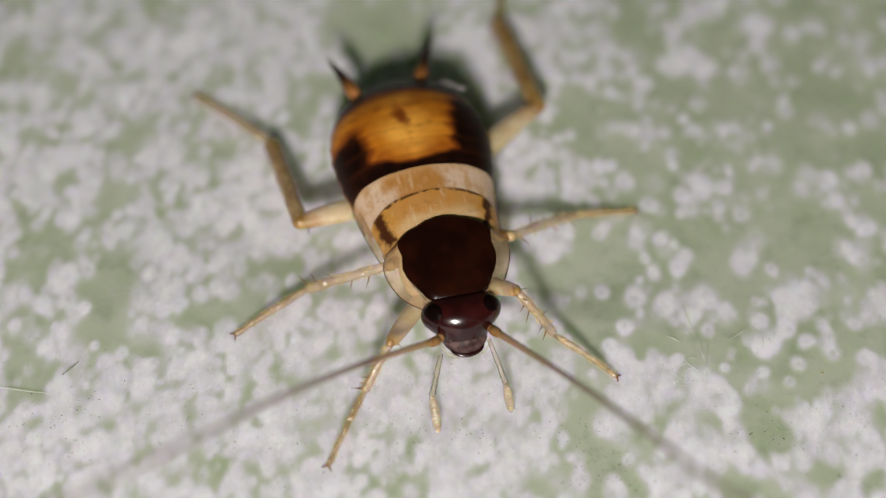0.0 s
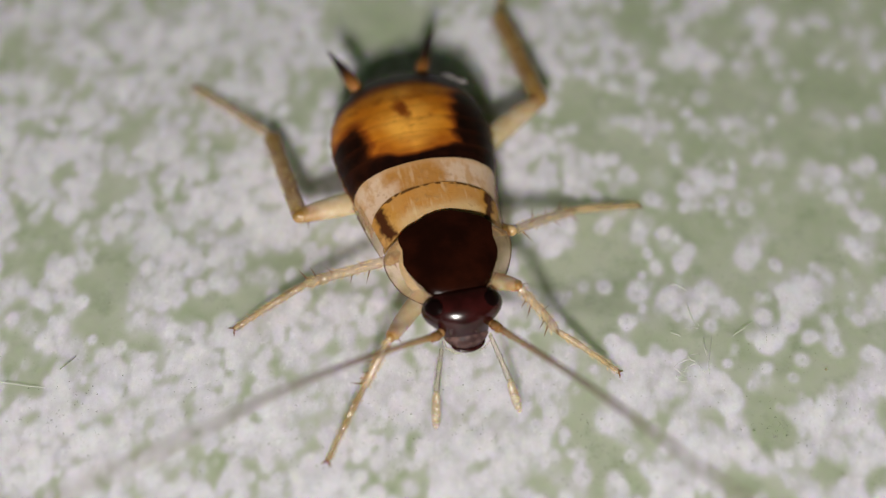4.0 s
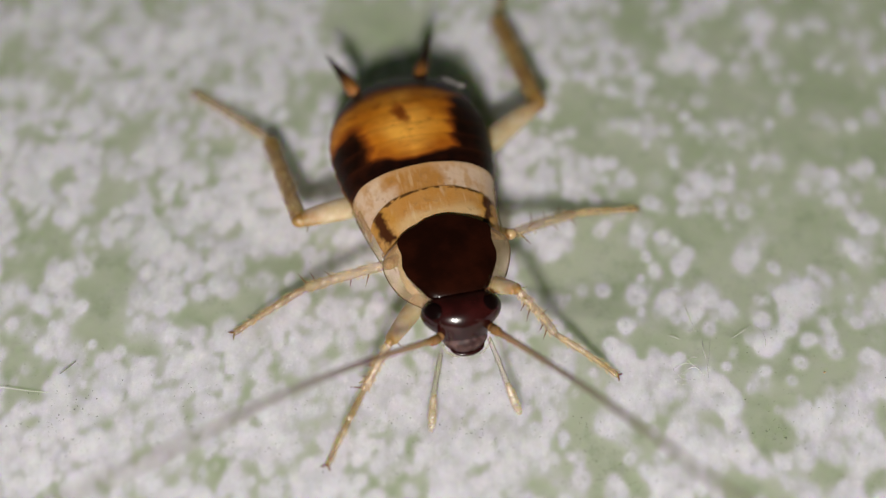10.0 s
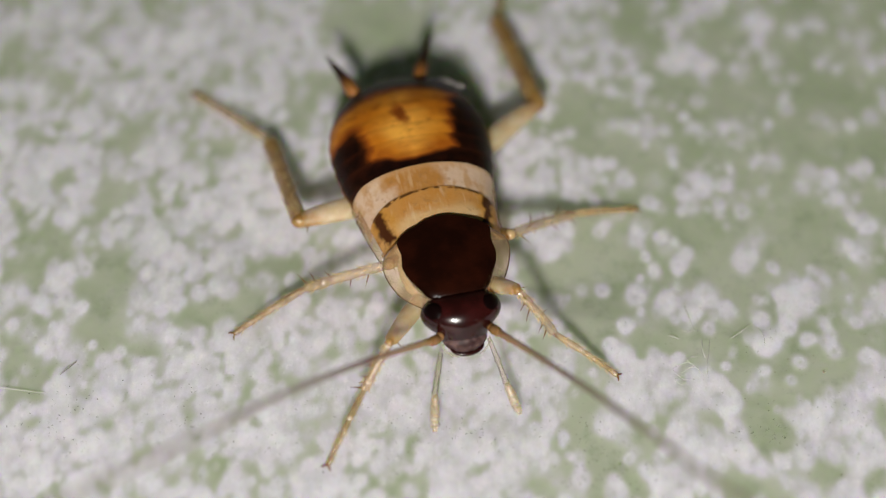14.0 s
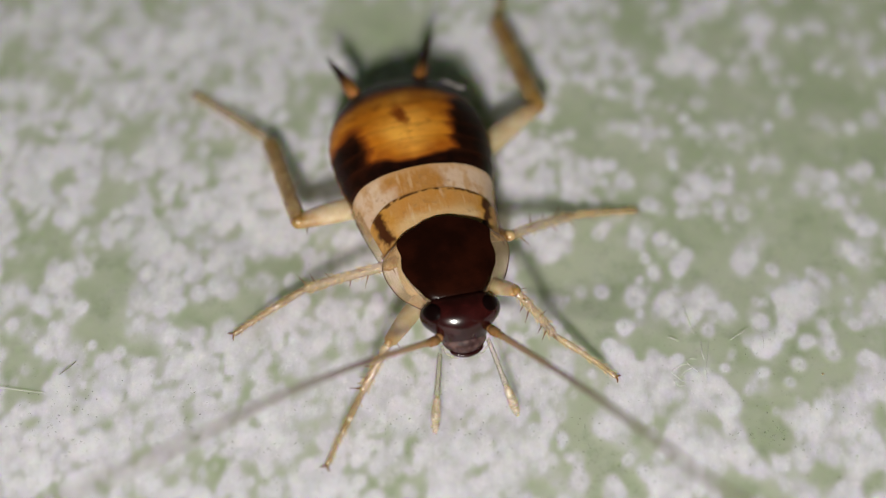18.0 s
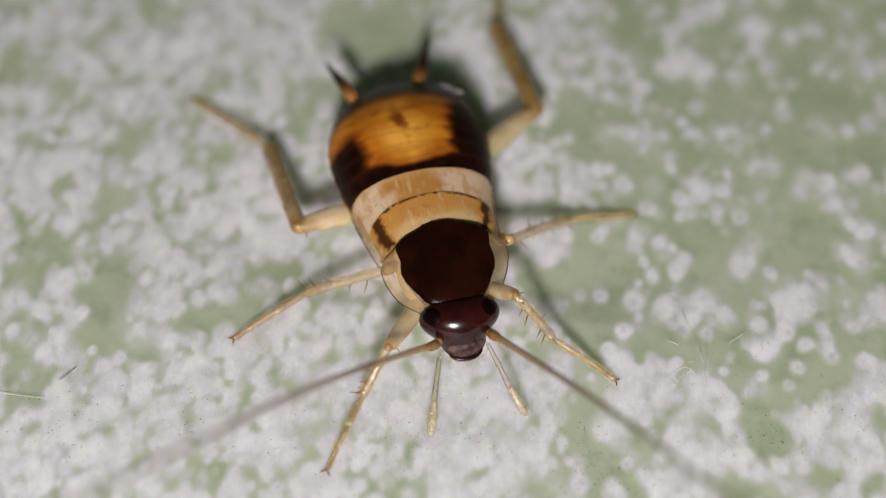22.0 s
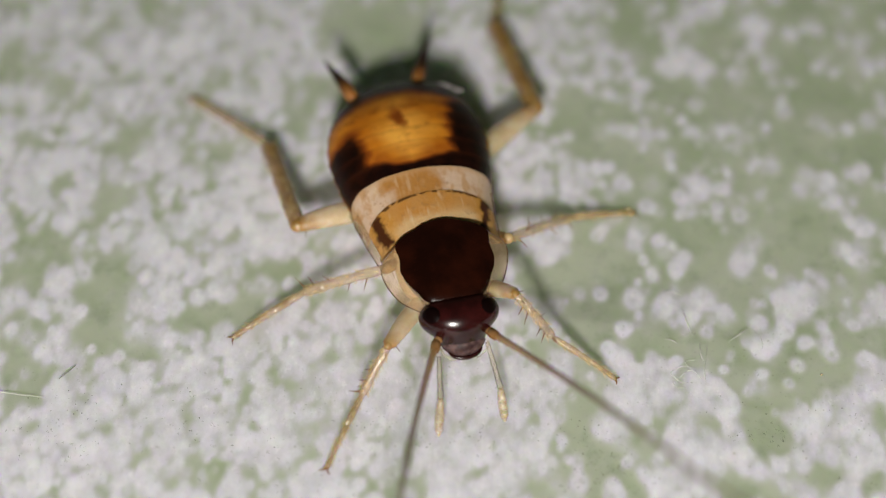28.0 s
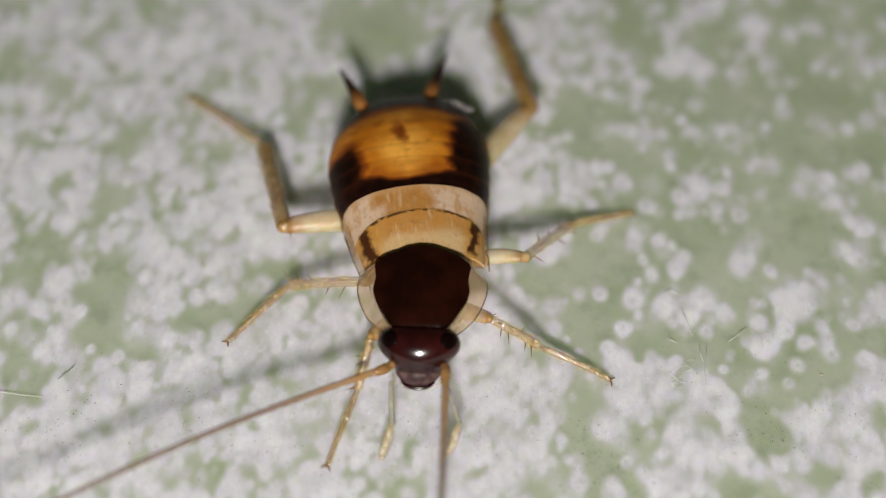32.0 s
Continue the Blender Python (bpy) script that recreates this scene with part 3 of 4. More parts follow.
BARE_FAR_SE = [
    (3.03, -4.71, 0.39), (2.84, -4.03, 0.27), (3.29, -5.52, 0.51), (3.71, -5.98, 0.43), (2.95, -6.49, 0.31), (4.01, -6.49, 0.33), (2.60, -6.23, 0.36), (2.06, -6.46, 0.31),
    (4.27, -4.03, 0.17), (5.50, -4.66, 0.24), (5.84, -4.96, 0.22), (6.68, -5.01, 0.49), (6.75, -5.52, 0.36), (7.16, -5.37, 0.29), (6.76, -6.32, 0.31), (6.27, -6.55, 0.36),
    (8.02, -6.27, 0.33), (7.64, -6.47, 0.31), (9.00, -6.52, 0.31), (5.41, -3.88, 0.15), (4.94, -1.83, 0.15),
]
BARE_NE = [
    (6.94, 4.73, 0.67), (3.30, 4.25, 0.58), (3.46, 3.31, 0.49), (4.25, 2.84, 0.46), (5.35, 2.02, 0.40), (8.47, 3.49, 0.68), (9.38, 4.73, 0.64), (8.60, 6.52, 0.48),
    (9.35, 8.07, 0.58), (7.69, 0.69, 0.50), (8.47, 0.60, 0.53), (5.85, 0.77, 0.40), (4.59, 7.34, 0.58), (5.25, 6.52, 0.43), (6.87, 7.14, 0.37), (10.31, 4.92, 0.56),
    (11.01, 7.97, 0.44), (8.33, 2.29, 0.40), (10.51, 3.39, 0.55), (4.99, 2.66, 0.33), (6.07, 5.22, 0.36), (4.38, 1.57, 0.32),
]
WAX_NE = [
    (3.16, 7.76, 0.49), (3.83, 6.52, 0.48), (3.51, 8.35, 0.35), (4.67, 6.32, 0.28), (5.88, 7.34, 0.40), (6.10, 6.12, 0.51), (7.34, 6.01, 0.37), (6.51, 8.01, 0.35),
    (8.07, 7.30, 0.37), (2.42, 2.84, 0.57), (3.01, 2.25, 0.54), (3.68, 2.29, 0.38), (1.99, 1.84, 0.38), (2.08, 0.52, 0.39), (2.67, 0.31, 0.31), (8.82, 1.84, 0.38),
    (9.96, 2.38, 0.32), (6.78, 3.68, 0.36), (7.61, 3.77, 0.38), (7.62, 2.56, 0.32),
]
WAX_SE = [
    (6.98, -1.83, 0.29), (7.72, -2.03, 0.37), (7.13, -2.82, 0.32), (9.14, -1.83, 0.37), (9.80, -1.21, 0.29), (5.96, -1.87, 0.29), (5.20, -1.77, 0.34),
    (4.88, -4.33, 0.76), (6.00, -4.18, 0.52), (6.14, -5.30, 0.41), (8.05, -5.08, 0.63), (7.93, -4.56, 0.49), (9.03, -5.59, 0.53), (7.15, -6.07, 0.41), (2.06, -4.33, 0.74),
    (1.44, -4.71, 0.61), (2.03, -5.52, 0.48), (0.94, -5.95, 0.72), (2.69, -3.88, 0.32), (5.18, -5.23, 0.58), (4.74, -6.35, 0.43), (9.24, -3.91, 0.52), (8.06, -1.26, 0.56),
    (8.49, -0.93, 0.36), (6.87, -0.34, 0.34), (9.22, -0.21, 0.31), (3.96, -3.34, 0.37), (4.84, -3.26, 0.32),
]
SPOTS_SE = [
    (3.63, -1.26, 0.23), (4.33, -1.42, 0.33), (5.02, -1.64, 0.36), (5.42, -0.51, 0.29), (4.66, -0.26, 0.18), (6.35, -1.75, 0.25), (7.15, -2.03, 0.23), (5.92, -2.32, 0.23),
    (7.69, -2.28, 0.28), (8.13, -2.60, 0.23), (8.64, -2.95, 0.29), (9.32, -3.11, 0.27), (7.85, -3.26, 0.26), (7.16, -2.79, 0.30), (7.06, -3.45, 0.19), (7.59, -3.76, 0.19),
    (6.26, -3.34, 0.16), (3.68, -2.79, 0.23), (4.05, -2.23, 0.25), (3.50, -5.00, 0.29), (3.94, -5.81, 0.19), (3.62, -6.31, 0.21), (4.35, -6.16, 0.19), (2.90, -6.24, 0.29),
    (9.90, -1.84, 0.20), (9.25, -2.16, 0.20), (7.52, -0.55, 0.21), (5.51, -1.91, 0.23), (5.22, -3.11, 0.20),
]
SPOTS_NE = [
    (5.04, 5.42, 0.28), (4.17, 5.08, 0.25), (4.52, 3.87, 0.30), (5.06, 3.74, 0.25), (6.31, 4.73, 0.31), (5.92, 4.19, 0.19), (8.45, 4.50, 0.31), (5.53, 2.66, 0.18),
    (5.66, 1.71, 0.27), (6.13, 1.75, 0.27), (6.68, 1.93, 0.30), (6.50, 1.39, 0.24), (7.01, 1.11, 0.29), (8.28, 5.52, 0.23), (9.90, 3.92, 0.26), (10.75, 6.07, 0.26),
    (9.82, 5.91, 0.18), (9.63, 7.34, 0.23), (10.17, 7.09, 0.24), (9.32, 1.53, 0.24), (9.95, 0.68, 0.24), (9.60, 0.89, 0.21), (4.84, 1.39, 0.29), (5.03, 0.31, 0.22),
    (4.04, 2.66, 0.22), (2.79, 5.52, 0.25), (2.62, 4.54, 0.24), (3.64, 5.52, 0.24), (3.66, 0.52, 0.24), (4.85, 4.64, 0.18),
]
SPOTS_W = [
    (-5.10, 7.98, 0.29), (-8.12, -1.69, 0.20), (-7.74, -2.75, 0.15), (-7.10, -2.91, 0.20), (-6.45, -3.18, 0.20), (-7.65, 1.13, 0.19), (-7.33, 1.26, 0.16), (-2.12, -1.99, 0.25),
    (-1.55, -1.83, 0.25), (-7.69, -6.37, 0.21), (-7.37, -6.09, 0.17), (-8.36, -6.30, 0.19), (-3.27, -3.10, 0.17), (-6.07, -2.47, 0.20), (-10.25, 5.23, 0.22), (-8.93, 5.93, 0.25),
    (-2.57, 6.12, 0.23),
]


def leaf():
    fine_x, fine_y = np.arange(-13.0, 13.01, 0.065), np.arange(-8.2, 12.3, 0.065)
    out = np.geomspace(0.2, 330, 22)
    xs = np.concatenate([fine_x[0] - out[::-1], fine_x, fine_x[-1] + out])
    ys = np.concatenate([fine_y[0] - out[::-1], fine_y, fine_y[-1] + out])
    px, py = np.meshgrid(xs, ys, indexing="ij")
    gy = py * GROWTH
    warp_x = px + 0.5 * (lattice(px, gy, 0.7, 1) - 0.5) + 0.2 * (lattice(px, gy, 0.25, 2) - 0.5)
    warp_y = py + 0.5 * (lattice(px, gy, 0.7, 3) - 0.5) + 0.2 * (lattice(px, gy, 0.25, 4) - 0.5)
    fluff = 0.5 * lattice(warp_x, warp_y * GROWTH, 0.8, 5) + 0.3 * lattice(warp_x, warp_y * GROWTH, 0.35, 6) + 0.2 * lattice(px, gy, 0.18, 7)
    near = (np.abs(px) < 14) & (py > -9) & (py < 13)
    bloom = np.full_like(px, 0.5)
    nx_, ny_ = warp_x * 0.16 + px * 0.84, warp_y * 0.16 + py * 0.84
    qx, qy = nx_[near], ny_[near]
    cover = cover_at(*np.meshgrid(np.arange(300) / 10 - 15, np.arange(250) / 10 - 10, indexing="ij"))
    small = spots(qx, qy, cover, 0.42, radians(28), 0.30, 8, 0.9, -0.10)
    large = spots(qx, qy, cover, 0.62, radians(-20), 0.42, 9, 0.9, -0.22)
    stray = spots(qx, qy, cover, 0.50, radians(28), 0.20, 10, 0.8, 0.06)
    tiny = spots(qx, qy, cover, 0.25, radians(-35), 0.17, 13, 0.9, -0.25)
    bare = (1 - 0.85 * small) * (1 - 0.45 * large) * (1 - 0.8 * stray) * (1 - 0.7 * tiny)
    for x, y, r in SPOTS_SE + SPOTS_NE + SPOTS_W:
        d = np.hypot(qx - x, 0.82 * (qy - y)) / (1.08 * r)
        u = np.clip((d - 0.35) / 0.75, 0, 1)
        bare = bare * (1 - 0.76 * (1 - u * u * (3 - 2 * u)) * (1 - 0.35 * np.exp(-((d / 0.2) ** 2))))
    bloom[near] = (1 - bare) * (0.78 + 0.34 * fluff[near]) + 0.30 * (fluff[near] - 0.5)
    pz = 0.010 * (bloom - 0.5) + 0.05 * (lattice(px, py, 3.0, 12) - 0.5)
    nx, ny = px.shape
    verts = np.stack([px, py, pz], -1).reshape(-1, 3) * MM
    k = np.arange(nx * ny).reshape(nx, ny)
    faces = np.stack([k[:-1, :-1], k[1:, :-1], k[1:, 1:], k[:-1, 1:]], -1).reshape(-1, 4)
    me = bpy.data.meshes.new("ground")
    me.vertices.add(len(verts))
    me.vertices.foreach_set("co", verts.ravel())
    me.loops.add(faces.size)
    me.loops.foreach_set("vertex_index", faces.ravel())
    me.polygons.add(len(faces))
    me.polygons.foreach_set("loop_start", np.arange(0, faces.size, 4))
    me.polygons.foreach_set("use_smooth", np.ones(len(faces), bool))
    me.update(calc_edges=True)
    me.attributes.new("bloom", "FLOAT", "POINT").data.foreach_set("value", bloom.ravel().astype(np.float32))
    me.materials.append(LEAF)
    ob = new("ground", me)
    tagged(ob, "pale green leaf surface with patchy white waxy bloom", "leaf", kind="structure")


leaf()

# ---- the cockroach nymph ----
# Body space: millimetres, -y towards the head, z up, origin on the leaf under the middle thorax.
REST = (-0.38, -0.10, 12.3)
HALF_WIDTH = [(-2.75, 0.55), (-2.5, 0.9), (-1.6, 1.25), (-0.7, 1.42), (0.0, 1.53), (0.5, 1.63), (1.2, 1.76), (2.0, 1.83), (2.7, 1.76), (3.3, 1.60), (3.9, 1.32), (4.3, 1.0), (4.55, 0.68), (4.72, 0.34)]
TOP = [(-2.9, 1.60), (-2.2, 1.88), (-1.4, 2.06), (-0.6, 2.18), (0.4, 2.26), (1.6, 2.34), (2.6, 2.26), (3.4, 2.00), (3.95, 1.68), (4.4, 1.32), (4.72, 1.02)]
EDGE = [(-2.75, 1.3), (-1.6, 1.26), (0.0, 1.27), (1.0, 1.32), (2.0, 1.34), (2.8, 1.26), (3.5, 1.10), (4.3, 0.92), (4.72, 0.86)]
MID = [(-2.8, 0.17), (-1.5, 0.18), (-0.3, 0.08), (0.6, 0.05), (1.4, 0.05), (2.4, 0.07), (3.3, 0.11), (4.0, 0.17), (4.7, 0.20)]


def back(x, y, lift=0.0, wide=0.0):
    """Point of the back at share x of the half width (-1 to 1)."""
    w, t, e = lerp_table(HALF_WIDTH, y) + wide, lerp_table(TOP, y), lerp_table(EDGE, y)
    a = x * math.pi / 2
    return Vector((lerp_table(MID, y) + w * math.sin(a), y, e + (t - e) * max(math.cos(a), 0) ** 0.85 + lift))


def plate(y0, y1, lift=0.0, reach=0.96, bow0=0.0, bow1=0.0, thick=0.045, wide=0.0, nx=28, ny=8, flare=0.012, inner=None, corner=0.0):
    """A curved back plate from y0 to y1; its hind edge stands proud of the next plate. bow: how far the edges bow backwards at the sides."""
    bm = bmesh.new()
    top, low = [], []
    for j in range(ny + 1):
        v = j / ny
        ra, rb = [], []
        for i in range(nx + 1):
            x = reach * (2 * i / nx - 1) if inner is None else inner + (reach - inner) * i / nx
            y = y0 + bow0 * x * x + (y1 + bow1 * x * x - y0 - bow0 * x * x) * v
            y += 0.022 * noise.noise(Vector((x * 6.0, y0 * 7.0, v * 0.8)))
            z = lift + flare * v
            out = wide + corner * v * abs(x) ** 5
            ra.append(bm.verts.new(back(x, y, z, out)))
            rb.append(bm.verts.new(back(x, y, z - thick, out - 0.02)))
        top.append(ra), low.append(rb)
    for j in range(ny):
        for i in range(nx):
            bm.faces.new((top[j][i], top[j][i + 1], top[j + 1][i + 1], top[j + 1][i]))
            bm.faces.new((low[j][i], low[j + 1][i], low[j + 1][i + 1], low[j][i + 1]))
        bm.faces.new((top[j][0], top[j + 1][0], low[j + 1][0], low[j][0]))
        bm.faces.new((top[j][nx], low[j][nx], low[j + 1][nx], top[j + 1][nx]))
    for i in range(nx):
        bm.faces.new((top[0][i], low[0][i], low[0][i + 1], top[0][i + 1]))
        bm.faces.new((top[ny][i], top[ny][i + 1], low[ny][i + 1], low[ny][i]))
    return bm


def trunk_mesh():
    """Belly and flanks under the plates."""
    bm = bmesh.new()
    rings = []
    n = 26
    ys = [-2.6 + 7.1 * j / 30 for j in range(31)]
    for y in ys:
        w, t, e = lerp_table(HALF_WIDTH, y) * ((0.80 + 0.14 * min(max((y - 0.2) / 0.5, 0.0), 1.0)) - 0.12 * min(max((-0.8 - y) / 0.6, 0.0), 1.0)), lerp_table(TOP, y) - 0.09, lerp_table(EDGE, y)
        b = lerp_table([(-2.6, 0.85), (-1.6, 0.6), (0.0, 0.5), (2.0, 0.38), (3.4, 0.15), (4.5, 0.25)], y)
        ring = []
        for k in range(n):
            a = 2 * math.pi * k / n
            z = e + ((t - e) * max(math.sin(a), 0) ** 0.9 if math.sin(a) >= 0 else (e - b) * math.sin(a))
            ring.append(bm.verts.new((lerp_table(MID, y) + w * math.cos(a), y, z)))
        rings.append(ring)
    for a, b in zip(rings, rings[1:]):
        for k in range(n):
            bm.faces.new((a[k], a[(k + 1) % n], b[(k + 1) % n], b[k]))
    bm.faces.new(rings[0]), bm.faces.new(rings[-1])
    return bm


insect = new("cockroach_nymph")
tagged(insect, "young cockroach, dark brown shield, cream bands, amber abdomen, on leaf", "cockroach")
part("trunk", trunk_mesh(), PALE_BELLY, insect, "pale cream belly and flanks")


def shield_outline(a, table, ragged=0.0):
    """Outline of the front shield from a table of (degrees off the hind end, radius)."""
    d = abs(math.degrees(math.atan2(math.cos(a), math.sin(a))))
    r = lerp_table(table, d) + ragged * (noise.noise(Vector((math.cos(a) * 4.0, math.sin(a) * 4.0, 0.3))) + 0.6 * noise.noise(Vector((math.cos(a) * 11.0, math.sin(a) * 11.0, 2.3))))
    return (0.14 + r * math.cos(a), -1.70 + r * math.sin(a))


def shield_top(x, y):
    t, e, w = lerp_table(TOP, y), lerp_table(EDGE, y), lerp_table(HALF_WIDTH, max(y, -2.2)) + 0.25
    q = min(abs(x - 0.18) / w, 1.0)
    return e + (t - e) * (1 - q * q) ** 0.43 + 0.05


def droop(y):
    """How far the clear margin hangs down towards the head."""
    u = min(max((-1.5 - y) / 1.0, 0.0), 1.0)
    return 0.30 * u * u * (3 - 2 * u)


def shield_mesh(inner, outer, nr=9, n=88, drop=0.0, thick=0.04):
    """Ring or disc of the front shield between two outlines (sx, front, hind)."""
    bm = bmesh.new()
    top, low = [], []
    for j in range(nr + 1):
        f = j / nr
        ra, rb = [], []
        for k in range(n):
            a = 2 * math.pi * k / n
            xo, yo = shield_outline(a, outer, 0.0 if inner else 0.022)
            if inner:
                xi, yi = shield_outline(a, inner, 0.022)
            else:
                xi, yi = 0.14, -1.7
                f = max(f, 0.02)
            x, y = xi + (xo - xi) * f, yi + (yo - yi) * f
            z = shield_top(x, y) - (drop + (droop(y) if inner else 0.0)) * f
            if not inner and y < -1.9:
                z -= 0.10 * max(0.0, (f - 0.88) / 0.12) ** 2 * min(1.0, (-1.9 - y) / 0.5)
            ra.append(bm.verts.new((x, y, z))), rb.append(bm.verts.new((x * 0.995, y, z - thick)))
        top.append(ra), low.append(rb)
    for j in range(nr):
        for k in range(n):
            q = (k + 1) % n
            bm.faces.new((top[j][k], top[j][q], top[j + 1][q], top[j + 1][k]))
            bm.faces.new((low[j][k], low[j + 1][k], low[j + 1][q], low[j][q]))
    for k in range(n):
        q = (k + 1) % n
        bm.faces.new((top[nr][k], top[nr][q], low[nr][q], low[nr][k]))
        if inner:
            bm.faces.new((top[0][k], low[0][k], low[0][q], top[0][q]))
    if not inner:
        bm.faces.new(top[0]), bm.faces.new(low[0])
    return bm


DISC = [(0, 0.884), (8, 0.884), (20, 0.89), (36, 0.935), (56, 1.10), (63, 1.16), (70, 1.10), (79, 1.03), (101, 1.05), (128, 1.05), (146, 1.15), (160, 1.15), (180, 1.12)]
MARGIN = [(0, 0.889), (8, 0.889), (20, 0.896), (36, 0.95), (52, 1.11), (62, 1.19), (68, 1.27), (75, 1.42), (82, 1.43), (90, 1.385), (100, 1.32), (112, 1.26), (124, 1.215), (136, 1.19), (150, 1.18), (180, 1.14)]
pronotum = part("pronotum", shield_mesh(None, DISC), PRONOTUM, insect, "dark brown shield behind the head")
part("margin", shield_mesh(DISC, MARGIN, 4, drop=0.08, thick=0.02), SKIN_CLEAR, pronotum, "clear margin of the shield")
rim = []
for k in range(89):
    a = 2 * math.pi * k / 88
    x, y = shield_outline(a, MARGIN)
    rim.append((x, y, shield_top(x, y) - 0.085 - droop(y)))
part("rim", tube(rim, [0.0115] * 89, 6), RIM, pronotum, "fine brown rim line")

mesonotum = part("mesonotum", plate(-1.15, -0.01, bow1=-0.55, lift=-0.08, flare=0.09, reach=0.84), MESONOTUM, insect, "cream and amber plate with brown corners")
metanotum = part("metanotum", plate(-0.45, 0.65, bow1=-0.18, lift=-0.05, flare=0.085, reach=0.985), METANOTUM, insect, "cream plate with paler sides")
for owner, y0, y1, x0, wide in ((mesonotum, -1.1, 0.20, 0.80, 0.05), (metanotum, -0.20, 0.85, 0.93, 0.03)):
    for side in (-1, 1):
        part("margin", plate(y0, y1, lift=-0.03, inner=side * x0, reach=side * 1.0, wide=wide, thick=0.015, nx=6, ny=10, flare=0.0), SKIN_THIN, owner, "clear side margin")
        edge = [back(side, y0 + (y1 - y0) * v / 14, -0.03, wide + 0.004) for v in range(15)]
        part("rim", tube(edge, [0.010] * 15, 6), RIM, owner, "fine brown rim line")

# abdomen: each plate overlaps the next
ends = [0.54, 0.99, 1.45, 1.92, 2.36, 2.80, 3.24, 3.70, 4.15, 4.62]
for i, (y0, y1) in enumerate(zip(ends, ends[1:])):
    part("tergite", plate(y0 - 0.1, y1, lift=(-0.035 if i == 0 else -0.002 * i), reach=0.985, bow0=0.05, bow1=0.10, flare=(0.041 if i == 0 else 0.006), thick=0.02, corner=0.045),
         TERGITE, insect, "dark brown band" if i == 0 else "amber plate with dark brown flanks")


def spike(a, b, r, bend):
    a, b = Vector(a), Vector(b)
    pts = [a + (b - a) * u + Vector(bend) * math.sin(math.pi * u) for u in (0, 0.12, 0.3, 0.5, 0.7, 0.86, 0.95, 1.0)]
    return pts, [r * f for f in (0.35, 0.8, 0.95, 0.72, 0.46, 0.24, 0.12, 0.05)]


def aim(a, b, up=(0, 0, 1)):
    """Pose at a whose y axis runs to b (millimetres)."""
    a, b = Vector(a), Vector(b)
    y = (b - a).normalized()
    x = y.cross(Vector(up)).normalized()
    z = x.cross(y)
    m = Matrix((x, y, z)).transposed().to_4x4()
    m.translation = a * MM
    return m


rest = pose(REST[0] * MM, REST[1] * MM, 0, 0, 0, REST[2])
to_body = rest.inverted()


def local(p):
    """World millimetres at rest to body millimetres."""
    return (to_body @ (Vector(p) * MM)) / MM


for base, tip, bend in (((-1.97, 3.52, 1.30), (-2.80, 4.70, 1.62), (-0.05, 0, 0.03)), ((-0.62, 3.95, 1.25), (-0.27, 5.52, 1.62), (0.05, 0, 0.03))):
    b, t = local(base), local(tip)
    ob = part("cercus", tube(*spike((0, 0, 0), (0, (t - b).length, 0), 0.18, (0, 0, 0.05))), CERCUS, insect, "amber and black tail spike")
    ob.matrix_basis = aim(b, t)
    for k in range(7):
        u = 0.15 + 0.11 * k
        s = -1 if k % 2 else 1
        L = (t - b).length
        part("hair", tube([(s * 0.1 * (1 - u), u * L, 0.03), (s * (0.22 - 0.12 * u), u * L + 0.12, 0.06)], [0.008, 0.002], 5), SPINE, ob)

flap = tube([(0.92 + 0.088 * k, 3.93 - 0.012 * k - 0.055 * max(k - 4, 0) + 0.03 * math.sin(2.3 * k), 1.50 + 0.03 * math.sin(1.7 * k)) for k in range(10)],
            [0.05 + 0.035 * math.sin(math.pi * k / 9) + 0.012 * math.sin(2.9 * k) for k in range(10)], 10, flat=0.5)
for v in flap.verts:
    v.co += 0.035 * noise.noise_vector(v.co * 9.0)
part("skin_flap", flap, SKIN_MILKY, insect, "milky translucent skin flap beside the tail")

# ---- head ----
HEAD_AT = Vector((0.15, -3.01, 1.26))


FACE = [(-0.77, 0.0), (-0.74, 0.14), (-0.66, 0.29), (-0.54, 0.39), (-0.40, 0.455), (-0.27, 0.51), (-0.12, 0.65), (0.02, 0.76), (0.18, 0.80), (0.30, 0.775), (0.42, 0.70), (0.50, 0.60), (0.55, 0.45), (0.58, 0.0)]
DEPTH = [(-0.77, 0.0), (-0.74, 0.10), (-0.66, 0.21), (-0.54, 0.31), (-0.40, 0.40), (-0.25, 0.485), (-0.10, 0.54), (0.06, 0.56), (0.22, 0.535), (0.36, 0.46), (0.48, 0.33), (0.55, 0.19), (0.58, 0.0)]


def head_mesh():
    """Broad face, widest at the eyes, narrowing to the mouth; -y is the face, z towards the crown."""
    bm = bmesh.new()
    bmesh.ops.create_uvsphere(bm, u_segments=48, v_segments=40, radius=1)
    for v in bm.verts:
        x, y, z = v.co
        ring = math.sqrt(max(1 - z * z, 1e-9))
        h = -0.095 + 0.675 * z
        deep = lerp_table(DEPTH, h)
        v.co = (1.11 * lerp_table(FACE, h) * x / ring if ring > 1e-3 else 0.0, deep * y / ring if ring > 1e-3 else 0.0, h)
    return bm


